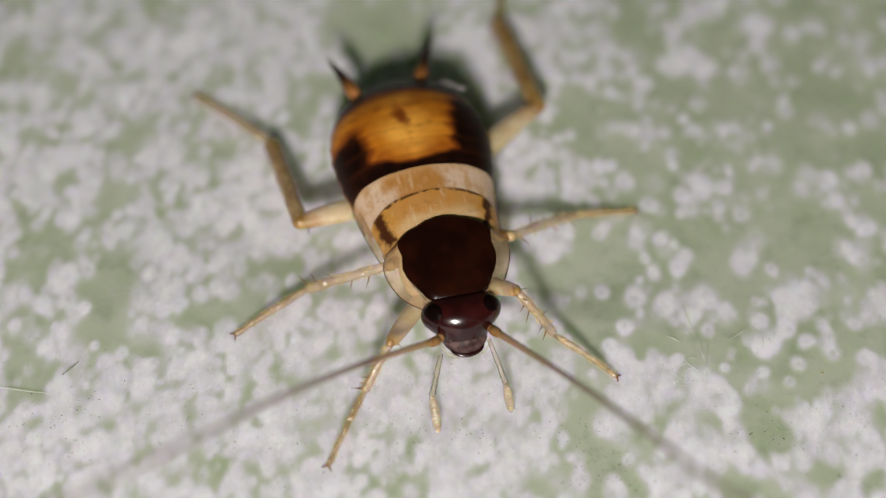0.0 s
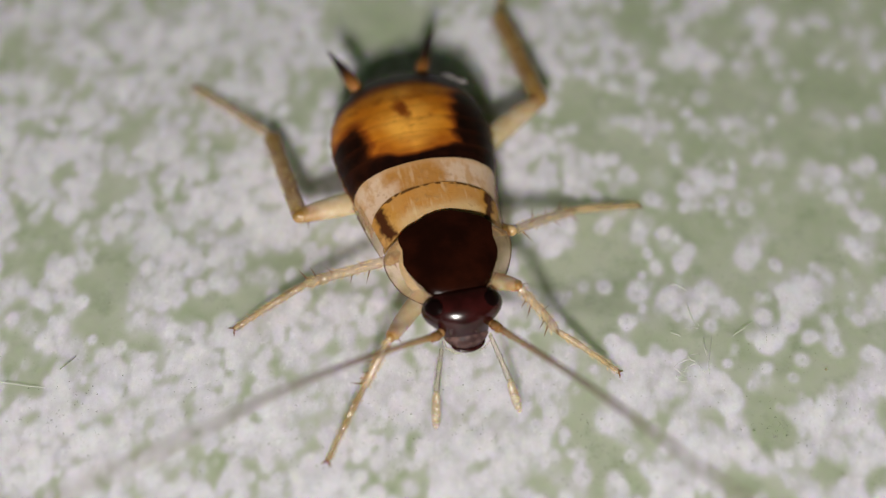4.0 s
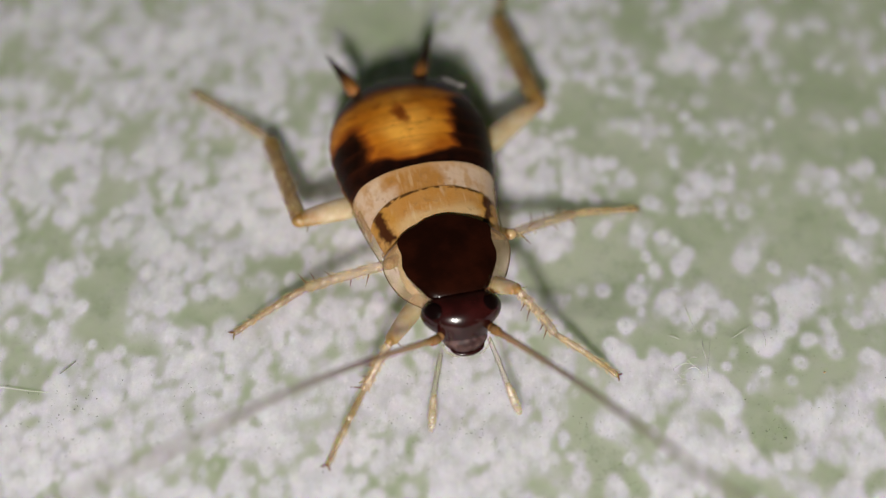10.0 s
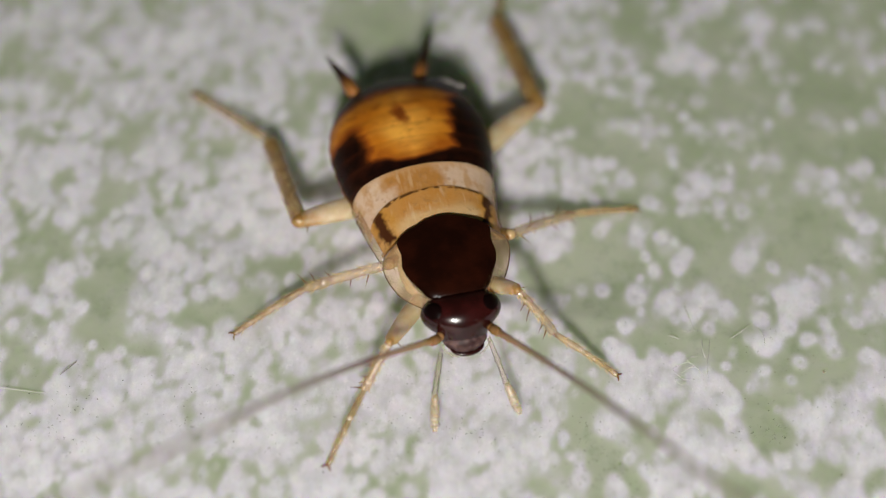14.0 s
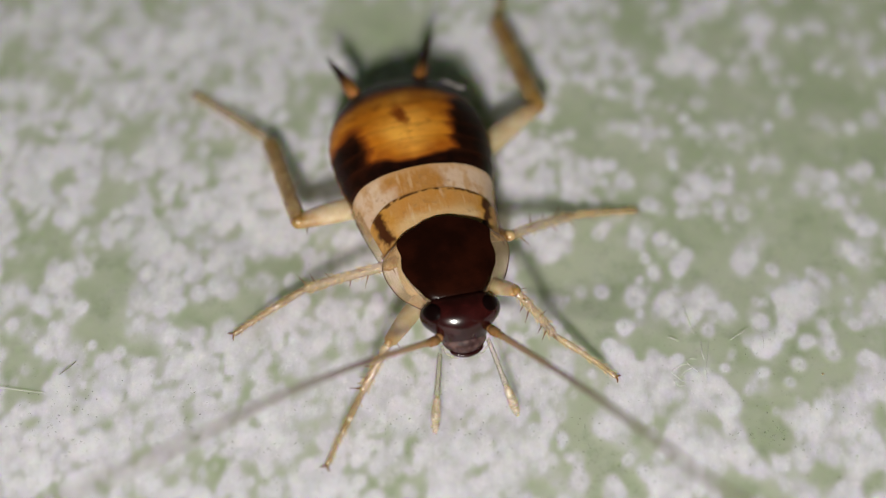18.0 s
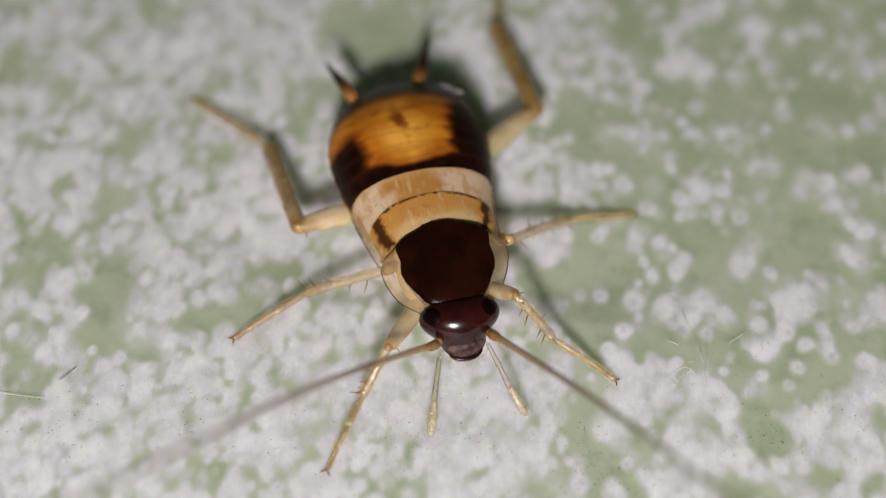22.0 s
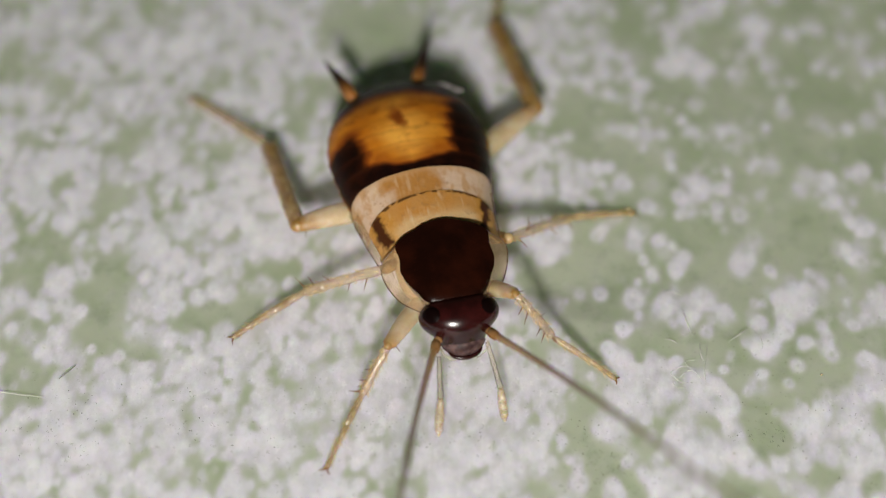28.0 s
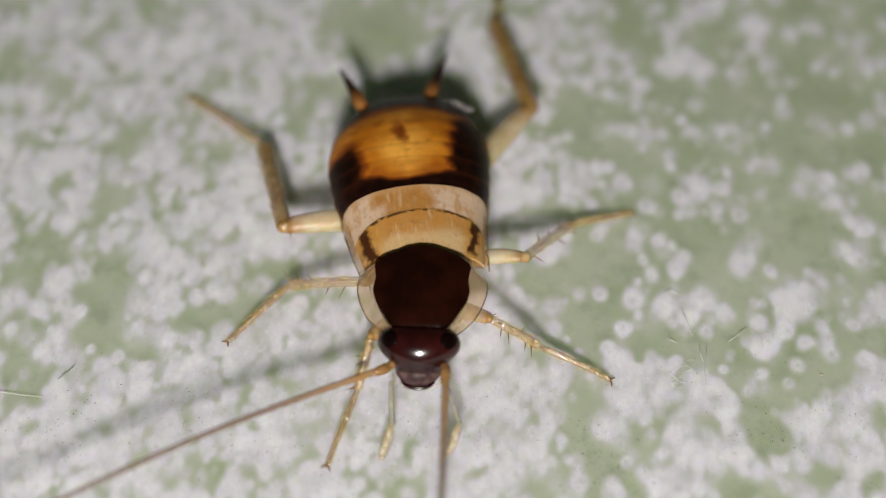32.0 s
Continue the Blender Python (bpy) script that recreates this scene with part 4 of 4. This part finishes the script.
head = part("head", head_mesh(), HEAD_RED, insect, "glossy dark maroon head")
for side in (-1, 1):
    eye = ball((side * 0.605, -0.195, 0.205), (0.295, 0.17, 0.28), u=32, v=24, turn=(0, side * -15, side * 45))
    part("eye", eye, EYE_BLACK, head, "glossy black kidney-shaped eye")
    part("socket", ball((side * 0.575, -0.28, -0.25), (0.10, 0.10, 0.10)), SOCKET, head, "orange antenna socket")
clyp = bmesh.new()
bmesh.ops.create_uvsphere(clyp, u_segments=30, v_segments=20, radius=1)
for v in clyp.verts:
    x, y, z = v.co
    v.co = (0.485 * x * (1 - 0.22 * max(-z, 0)), 0.33 * y - 0.09, 0.29 * z - 0.45)
part("clypeus", clyp, CLYPEUS, head, "violet-grey face plate")
lip = tube([(0.36 * math.cos(a), -0.20 - 0.10 * math.sin(a), -0.55 - 0.18 * math.sin(a)) for a in (math.pi * k / 14 for k in range(15))],
           [0.02 + 0.03 * math.sin(math.pi * k / 14) for k in range(15)], 8)
part("upper_lip", lip, HEAD_RED, head, "dark red upper lip")
for side in (-1, 1):
    jaw = tube([(side * 0.52, -0.16, -0.46), (side * 0.49, -0.22, -0.60), (side * 0.34, -0.26, -0.73), (side * 0.20, -0.26, -0.78)], [0.025, 0.022, 0.02, 0.01], 8)
    part("jaw", jaw, PALP_CLEAR, head, "clear mouthpart beside the lip")

# ---- legs: hip, knee, ankle, foot at rest (world millimetres); knee, ankle and foot after the step ----
LEGS = [
    ("hind", (-1.08, 0.66, 1.0), (-3.23, -0.16, 1.2), (-4.13, 3.06, 0.4), (-6.13, 5.00, 0.05), (-3.54, -0.13, 1.2), (-4.22, 3.05, 0.4), (-6.13, 5.00, 0.05)),
    ("hind", (0.21, 1.39, 1.0), (2.27, 3.84, 0.85), (1.37, 7.35, 0.26), (1.67, 9.81, 0.05), (2.18, 3.81, 0.85), (1.39, 7.38, 0.26), (1.67, 9.81, 0.05)),
    ("middle", (-0.45, -0.70, 0.9), (-1.20, -1.53, 1.3), (-3.09, -1.46, 0.38), (-4.65, -2.49, 0.05), (-1.73, -1.90, 1.3), (-3.43, -1.27, 0.38), (-4.65, -2.49, 0.05)),
    ("middle", (0.55, -0.30, 0.9), (1.50, -0.71, 1.35), (2.98, 0.75, 0.35), (4.53, 1.17, 0.05), (1.89, -1.21, 1.3), (3.01, 0.52, 0.35), (4.53, 1.17, 0.05)),
    ("front", (-0.30, -1.96, 0.9), (-1.14, -3.60, 1.2), (-1.71, -4.31, 0.4), (-2.45, -6.00, 0.05), (-1.51, -3.42, 1.2), (-1.80, -4.19, 0.4), (-2.45, -6.00, 0.05)),
    ("front", (0.70, -1.75, 0.9), (1.59, -2.72, 1.88), (2.43, -3.12, 0.85), (3.82, -3.66, 0.05), (1.05, -2.95, 1.30), (2.18, -3.12, 0.50), (3.60, -3.66, 0.10)),
]
SIZE = {"hind": (0.29, 0.195, 0.10), "middle": (0.19, 0.12, 0.075), "front": (0.215, 0.10, 0.066)}


def femur_mesh(L, r):
    us = (0, 0.06, 0.2, 0.4, 0.6, 0.78, 0.9, 0.97, 1.0)
    fs = (0.6, 0.85, 1.0, 1.02, 0.98, 0.88, 0.76, 0.70, 0.45)
    return tube([(0, u * L, 0.05 * math.sin(math.pi * u)) for u in us], [r * f for f in fs], 14, flat=0.8)


def tibia_mesh(L, r):
    table = [(-0.02, 0.5), (0.03, 0.95), (0.08, 0.95), (0.2, 0.95), (0.45, 0.95), (0.7, 0.97), (0.9, 1.0), (0.97, 0.95), (1.0, 0.6)]
    us = [-0.02 + 1.02 * k / 30 for k in range(31)]
    bm = tube([(0, u * L, 0.03 * math.sin(math.pi * max(u, 0))) for u in us], [r * lerp_table(table, u) for u in us], 14)
    for v in bm.verts:
        k = 1.0 + 0.16 * noise.noise(Vector((v.co.x * 9, v.co.y * 4, v.co.z * 9 + L)))
        v.co.x, v.co.z = v.co.x * k, v.co.z * k
    return bm


def tarsus_mesh(L, r):
    pts, rad = [], []
    cuts = (0, 0.42, 0.57, 0.69, 0.79, 1.0)
    for a, b in zip(cuts, cuts[1:]):
        for u, f in ((0.02, 0.84), (0.25, 0.97), (0.8, 1.06), (0.98, 0.86)):
            pts.append((0, (a + (b - a) * u) * L, 0.03 * math.sin(math.pi * (a + (b - a) * u))))
            rad.append(r * f * (1.15 - 0.35 * a))
    return tube(pts, rad, 10)


def spine(parent, y, angle, r, length, lean):
    c, s = math.cos(angle), math.sin(angle)
    a = Vector((c * r * 0.8, y, s * r * 0.8))
    b = a + Vector((c * length, lean, s * length))
    part("spine", tube([a, a + (b - a) * 0.5, b], [0.017, 0.011, 0.002], 6), SPINE, parent)


legs = []
for row, (kind, hip, knee, ankle, foot, knee_end, ankle_end, foot_end) in enumerate(LEGS):
    h, k, a, f = (local(p) for p in (hip, knee, ankle, foot))
    rf, rt, rs = SIZE[kind]
    rt *= 1.2 if row == 1 else 1.0
    skin = AMBER_LEG if kind == "hind" else STRAW_LEG
    joint = rt * {"hind": 0.9, "middle": 1.12, "front": 1.05}[kind]
    L1, L2, L3 = (k - h).length, (a - k).length, (f - a).length
    femur = part("femur", femur_mesh(L1, rf), PALE_LEG, insect, "pale cream upper leg")
    part("knee", ball((0, L1 - 0.02, 0), (joint, joint * 1.2, joint * 0.95), u=14, v=10), HIP if kind == "middle" else AMBER_LEG, femur, "amber knee joint")
    spine(femur, L1 * 0.93, radians(200), rf * 0.6, 0.2, 0.08)
    tibia = part("tibia", tibia_mesh(L2, rt), skin, insect, "amber shin with dark spines")
    rng = random.Random(40 + row)
    count = {"hind": 12, "middle": 9, "front": 8}[kind]
    for n in range(count):
        spine(tibia, L2 * (0.14 + 0.82 * n / (count - 1)), radians(rng.choice((-20, 200, 60, 130, 250, 300)) + rng.uniform(-15, 15)), rt,
              rng.uniform(0.18, 0.32), rng.uniform(0.04, 0.14))
    tarsus = part("tarsus", tarsus_mesh(L3, rs), STRAW_LEG, insect, "jointed amber foot")
    for side in (-1, 1):
        part("claw", tube([(0, L3 * 0.985, 0.01), (side * 0.07, L3 + 0.04, 0.01), (side * 0.13, L3 + 0.08, -0.03)], [0.026, 0.018, 0.005], 6), SPINE, tarsus, "tiny dark claw")
    for owner, long, r, count in ((tibia, L2, rt, 90), (tarsus, L3, rs, 80)):
        bm = bmesh.new()
        for n in range(count):
            u, an = 0.06 + 0.9 * n / count, rng.uniform(0, 6.28)
            q = Vector((math.cos(an) * r * 0.92, u * long, math.sin(an) * r * 0.92 + 0.03 * math.sin(math.pi * u)))
            tube([q, q + Vector((math.cos(an) * 0.035, 0.05, math.sin(an) * 0.035)), q + Vector((math.cos(an) * 0.065, 0.085, math.sin(an) * 0.065))], [0.005, 0.004, 0.0015], 4, bm)
        tagged(part("bristles", bm, BRISTLE, owner, "fine golden bristles"), kind="stuff")
    legs.append((femur, tibia, tarsus, h, k, a, f, L1, L2, Vector(knee_end), Vector(ankle_end), Vector(foot_end)))

# hips that show through the clear margins, and a bead of moisture on the abdomen's edge
for a, b, r, mat, label in (((-0.70, -1.10, 1.22), (-0.42, -2.05, 0.98), 0.30, PALE_BELLY, "pale cream front hip"), ((-0.75, -0.72, 1.2), (-1.14, -1.02, 1.26), 0.19, HIP, "tan middle hip"),
                            ((1.20, -0.74, 1.2), (1.58, -0.84, 1.3), 0.17, HIP, "tan middle hip")):
    a, b = Vector(a), Vector(b)
    hip = tube([a, a.lerp(b, 0.3), a.lerp(b, 0.65), a.lerp(b, 0.9), b], [r * 0.7, r, r * 1.02, r * 0.8, r * 0.4], 14)
    for v in hip.verts:
        v.co += 0.04 * noise.noise_vector(v.co * 5.0)
    part("coxa", hip, mat, insect, label)
part("bead", ball((1.70, 1.08, 1.60), (0.045, 0.045, 0.04), u=12, v=8), SKIN_MILKY, insect, "tiny pale bead of moisture")

# ---- antennae and palps ----
ANTENNA_LENGTH = 13.5


def antenna_mesh(bend):
    n = 94
    pts = []
    for i in range(n + 1):
        u = i / n
        pts.append((bend * math.sin(math.pi * min(u * 1.6, 1.0)) * 0.3, u * ANTENNA_LENGTH, bend * 0.35 * math.sin(math.pi * u)))
    rad = [0.082 * (1 - 0.55 * (i / n) ** 0.7) * (1.0 + (0.07 if i % 2 else -0.06)) for i in range(n + 1)]
    return tube(pts, rad, 8)


antennae = []
for base, bend in (((-0.11, -3.56, 1.25), 0.5), ((1.07, -3.28, 1.25), -0.5)):
    ob = part("antenna", antenna_mesh(bend), ANTENNA, insect, "long thin antenna, amber at the base and mauve beyond")
    part("scape", tube([(0, -0.04, 0), (0, 0.06, 0), (0, 0.26, 0), (0, 0.34, 0)], [0.085, 0.115, 0.105, 0.07], 12), SOCKET, ob, "thick orange first joint")
    antennae.append((ob, local(base)))

palps = []
for base, joint, tip in (((-0.05, -3.60, 0.8), (-0.16, -4.50, 0.7), (-0.2, -5.2, 0.3)), ((1.00, -3.21, 0.8), (1.34, -4.18, 0.7), (1.62, -4.72, 0.3))):
    b, j, t = local(base), local(joint), local(tip)
    L, R = 1.13 * (j - b).length, max((t - j).length, 0.74)
    stem = part("palp_stem", tube([(0, 0, 0), (0, 0.45 * L, 0.02), (0, 0.5 * L, 0.02), (0, 0.55 * L, 0.02), (0, L, 0)], [0.05, 0.06, 0.075, 0.055, 0.075], 10), PALP_CLEAR, insect,
                "clear thin mouth palp")
    end = part("palp_tip", tube([(0, 0, 0), (0, 0.12 * R, 0), (0, 0.25 * R, 0), (0, 0.32 * R, 0), (0, 0.6 * R, 0), (0, 0.85 * R, 0), (0, R, 0)],
                                [0.05, 0.085, 0.10, 0.10, 0.108, 0.09, 0.035], 12), PALP_TIP, insect, "straw-yellow club at the palp's end")
    palps.append((stem, end, b, L))

# ---- threads and grit on the leaf ----
def thread(points, r, mat, label):
    axes = [[(k, p[i]) for k, p in enumerate(points)] for i in range(3)]
    n = 6 * (len(points) - 1)
    full = [tuple(lerp_table(a, k / 6) for a in axes) for k in range(n + 1)]
    tagged(finish("thread", tube(full, [r * (0.35 + 0.65 * math.sin(math.pi * (k + 0.5) / (n + 1)) ** 0.5) for k in range(n + 1)], 6), mat), label, "thread", "threads on the leaf")


CLEAR, SHORT = "clear curled thread lying on the leaf", "short clear thread on the leaf"
thread([(5.04, -1.22, 0.03), (5.23, -1.24, 0.10), (5.48, -1.35, 0.03)], 0.007, THREAD, SHORT)
thread([(5.42, -1.64, 0.03), (5.48, -2.05, 0.10), (5.60, -2.43, 0.03)], 0.009, THREAD, SHORT)
thread([(5.77, -1.75, 0.03), (5.88, -1.95, 0.03)], 0.006, THREAD, SHORT)
thread([(5.01, -2.55, 0.03), (5.12, -2.64, 0.10), (5.25, -2.66, 0.03)], 0.008, THREAD, SHORT)
thread([(5.74, -2.66, 0.03), (5.73, -3.00, 0.10), (5.78, -3.18, 0.03)], 0.009, THREAD, SHORT)
thread([(5.92, -2.63, 0.03), (5.85, -3.08, 0.10), (5.78, -3.46, 0.10), (5.79, -3.72, 0.03)], 0.006, THREAD, CLEAR)
thread([(6.39, -2.63, 0.03), (6.64, -2.48, 0.10), (6.87, -2.24, 0.03)], 0.007, THREAD, SHORT)
thread([(6.98, -2.32, 0.03), (7.11, -2.61, 0.10), (7.12, -2.84, 0.03)], 0.006, THREAD, SHORT)


def curl(x, y, r, turns, seed, n=7):
    """Points of a loose curl of thread."""
    rng = random.Random(seed)
    start = rng.uniform(0, 6.28)
    return [(x + r * rng.uniform(0.5, 1.0) * math.cos(start + turns * 6.28 * k / n), y + 0.8 * r * rng.uniform(0.5, 1.0) * math.sin(start + turns * 6.28 * k / n),
             0.03 + 0.05 * (k % 2)) for k in range(n)]


for x, y, r, turns, seed in ((5.35, -3.55, 0.36, 0.8, 1), (5.45, -3.62, 0.28, 0.6, 2), (5.25, -3.75, 0.22, 0.7, 3), (5.62, -3.30, 0.30, 0.5, 4), (5.50, -2.30, 0.25, 0.5, 5)):
    thread(curl(x, y, r, turns, seed), 0.0045, THREAD, CLEAR)
thread([(-8.38, -3.58, 0.03), (-8.20, -3.44, 0.08), (-8.06, -3.24, 0.05)], 0.014, THREAD_DARK, "short grey hair on the leaf")
thread([(-10.6, -3.85, 0.04), (-9.61, -3.97, 0.08), (-9.11, -4.05, 0.08), (-8.59, -4.08, 0.03)], 0.006, THREAD, "pale fibre on the leaf")
tagged(finish("mote", ball((8.34, -3.56, 0.04), (0.035, 0.03, 0.03), u=8, v=6), PALP_TIP), "tiny straw-coloured mote on the leaf", "mote")

rng = random.Random(5)
bm = bmesh.new()
# loose specks everywhere, and knots of them on the bare green patches
specks = [(rng.uniform(-11, 11), rng.uniform(-8, 3.5)) for n in range(330)]
KNOTS = [
    (3.1, -5.0, 0.35, 22), (3.5, -5.8, 0.45, 30), (4.0, -6.1, 0.40, 26), (3.3, -6.4, 0.40, 20), (6.7, -5.3, 0.35, 16), (7.1, -5.0, 0.30, 14), (-1.1, -4.9, 0.30, 12),
    (-0.5, -5.2, 0.25, 14), (-0.9, -5.9, 0.35, 12), (-3.8, -5.3, 0.30, 10), (-8.1, -4.4, 0.40, 18), (-7.7, -5.4, 0.50, 20), (-8.7, -5.1, 0.40, 12), (-5.4, -5.0, 0.40, 18),
    (-3.4, -6.3, 0.30, 8), (0.9, -5.4, 0.30, 12), (0.5, -5.1, 0.30, 10), (8.7, -5.0, 0.50, 14), (-1.7, -4.7, 0.30, 6), (-5.6, -4.1, 0.30, 8), (-3.1, -5.5, 0.50, 10),
]
for cx, cy, spread, count in KNOTS:
    specks += [(rng.gauss(cx, spread), rng.gauss(cy, spread * 0.8)) for n in range(int(1.4 * count))]
for x, y in specks:
    if rng.random() > (1.0 if y < -3.5 else 0.25):
        continue
    r = rng.choice((0.006, 0.008, 0.010, 0.012, 0.016))
    bmesh.ops.create_icosphere(bm, subdivisions=1, radius=r, matrix=Matrix.Translation((x, y, 0.018)) @ Matrix.Diagonal((1.0, rng.uniform(0.5, 1.0), 0.6, 1.0)))
tagged(finish("grit", bm, DUST), "fine black grit scattered on the leaf", "grit", kind="stuff")

# ---- movement ----
# Share of the final step at each time: the body shifts forward and turns.
STEP = [(0.0, 0.0), (15.0, 0.0), (30.8, 0.0), (31.2, 0.05), (31.4, 0.16), (31.5, 0.25), (31.6, 0.42), (31.8, 0.67), (32.0, 1.0)]
SHIFT, TURN, NOD, REACH = (-0.20, -0.52), -6.8, -8.5, -0.18
# Where each antenna points (world millimetres), time by time.
ANTENNA_WEST = [
    (0.0, -3.98, -8.55, 5.0), (15.0, -3.98, -8.55, 5.0), (26.0, -3.98, -8.55, 5.0), (27.5, -2.69, -7.76, 2.0), (28.0, -0.61, -8.03, 2.5), (28.5, -0.98, -7.45, 1.4),
    (29.0, -1.17, -7.50, 1.4), (29.5, -1.22, -7.50, 1.4), (30.0, -0.71, -7.59, 1.5), (30.5, -0.62, -7.59, 1.5), (31.0, -0.86, -7.49, 1.4),
    (31.2, -1.25, -7.49, 1.4), (31.4, -2.75, -7.50, 1.4), (31.5, -3.78, -7.51, 1.6), (31.6, -5.30, -7.55, 1.65), (31.8, -6.45, -7.55, 1.7), (32.0, -7.15, -7.80, 1.75)]
ANTENNA_EAST = [
    (0.0, 4.87, -10.22, 5.9), (15.0, 4.87, -10.22, 5.9), (29.0, 4.87, -10.22, 5.9), (29.5, 4.63, -9.49, 5.3), (30.0, 4.99, -8.05, 2.5), (30.3, 6.30, -7.86, 2.1),
    (30.5, 8.42, -7.42, 1.5), (30.7, 8.64, -6.77, 3.0), (30.9, 4.99, -8.31, 2.5), (31.0, 4.06, -7.72, 1.6), (31.2, 3.74, -7.59, 1.4),
    (31.4, 2.09, -7.59, 1.4), (31.5, 1.88, -7.59, 1.4), (31.6, 1.20, -7.59, 1.4), (31.8, 1.43, -7.50, 1.3), (32.0, -0.15, -7.45, 1.3)]
# Palps: seconds, joint x, y, tip x, y.
PALP_WEST = [
    (0.0, -0.19, -4.35, -0.15, -4.99), (2.5, -0.13, -4.35, -0.09, -4.99), (3.0, -0.14, -4.44, -0.16, -5.14), (8.0, -0.18, -4.46, -0.21, -5.14),
    (8.5, -0.20, -4.53, -0.29, -5.23), (11.5, -0.17, -4.49, -0.20, -5.17), (14.0, -0.16, -4.46, -0.18, -5.15), (19.0, -0.10, -4.54, -0.16, -5.24),
    (22.5, -0.16, -4.55, -0.24, -5.25), (23.0, -0.04, -4.64, -0.10, -5.36), (23.5, 0.04, -4.67, 0.02, -5.35), (25.5, -0.15, -4.60, -0.26, -5.32),
    (27.5, 0.06, -4.30, 0.15, -4.93), (28.0, -0.02, -4.55, -0.06, -5.21), (29.0, 0.10, -4.55, 0.17, -5.30), (31.0, 0.20, -4.40, 0.34, -4.98),
    (31.5, -0.45, -4.65, -0.63, -5.28), (32.0, -1.05, -4.95, -1.21, -5.66)]
PALP_EAST = [
    (0.0, 1.28, -4.10, 1.42, -4.45), (2.5, 1.24, -3.99, 1.43, -4.45), (3.0, 1.30, -4.05, 1.58, -4.74), (7.5, 1.32, -4.08, 1.56, -4.63),
    (8.5, 1.37, -4.26, 1.68, -4.79), (11.5, 1.30, -4.15, 1.54, -4.65), (14.0, 1.30, -4.14, 1.58, -4.67), (21.0, 1.33, -4.19, 1.56, -4.67),
    (21.5, 1.41, -4.22, 1.76, -4.75), (23.5, 1.45, -4.26, 1.84, -4.76), (25.5, 1.41, -4.28, 1.76, -4.78), (27.5, 1.05, -4.05, 0.98, -4.77),
    (28.0, 1.20, -4.05, 1.33, -4.65), (29.5, 1.40, -4.15, 1.78, -4.69), (30.3, 1.20, -4.00, 1.35, -4.37), (31.0, 1.38, -4.00, 1.72, -4.49),
    (31.5, 1.00, -4.50, 1.17, -5.15), (32.0, 0.30, -5.00, 0.15, -5.77)]


def step(t):
    for (t0, s0), (t1, s1) in zip(STEP, STEP[1:]):
        if t <= t1:
            return s0 + (s1 - s0) * (t - t0) / (t1 - t0)
    return STEP[-1][1]


def body_at(t):
    s = step(t)
    return pose((REST[0] + SHIFT[0] * s) * MM, (REST[1] + SHIFT[1] * s) * MM, 0, 0, 0, REST[2] + TURN * s)


def neck_at(t):
    """Turn of the shield and head on the body."""
    return pose(0, (-0.7 + REACH * step(t)) * MM, 0) @ pose(0, 0, 0, 0, 0, NOD * step(t)) @ pose(0, 0.7 * MM, 0)


def motions():
    walk(insect, [(t, body_at(t)) for t, s in STEP])
    walk(pronotum, [(t, neck_at(t)) for t, s in STEP])
    tilt = pose(HEAD_AT.x * MM, HEAD_AT.y * MM, HEAD_AT.z * MM, -40, 0, 0)
    walk(head, [(t, neck_at(t) @ tilt) for t, s in STEP])
    for femur, tibia, tarsus, h, k, a, f, L1, L2, k_end, a_end, f_end in legs:
        rows = ([], [], [])
        for t, s in STEP:
            inv = body_at(t).inverted()
            here = lambda p: (inv @ (p * MM)) / MM
            k0, a0, f0 = ((rest @ (p * MM)) / MM for p in (k, a, f))
            at, ft = here(a0.lerp(a_end, s)), here(f0.lerp(f_end, s))
            kt = at + (here(k0.lerp(k_end, s)) - at).normalized() * L2
            ht = kt + (h - kt).normalized() * L1
            for r, (p, q) in zip(rows, ((ht, kt), (kt, at), (at, ft))):
                r.append((t, aim(p, q)))
        for ob, r in zip((femur, tibia, tarsus), rows):
            walk(ob, r)
    for (ob, b), table in zip(antennae, (ANTENNA_WEST, ANTENNA_EAST)):
        rows = []
        for t, x, y, z in table:
            inv = body_at(t).inverted()
            base = (neck_at(t) @ (b * MM)) / MM
            rows.append((t, aim(base, (inv @ (Vector((x, y, z)) * MM)) / MM)))
        walk(ob, rows)
    for (stem, end, b, L), table in zip(palps, (PALP_WEST, PALP_EAST)):
        rows, ends_rows = [], []
        for t, jx, jy, tx, ty in table:
            inv = body_at(t).inverted()
            base = (neck_at(t) @ (b * MM)) / MM
            j = (inv @ (Vector((jx, jy, 0.7)) * MM)) / MM
            p = (inv @ (Vector((tx, ty, 0.3)) * MM)) / MM
            j = base + (j - base).normalized() * L
            rows.append((t, aim(base, j)))
            ends_rows.append((t, aim(j, p)))
        walk(stem, rows)
        walk(end, ends_rows)


motions()
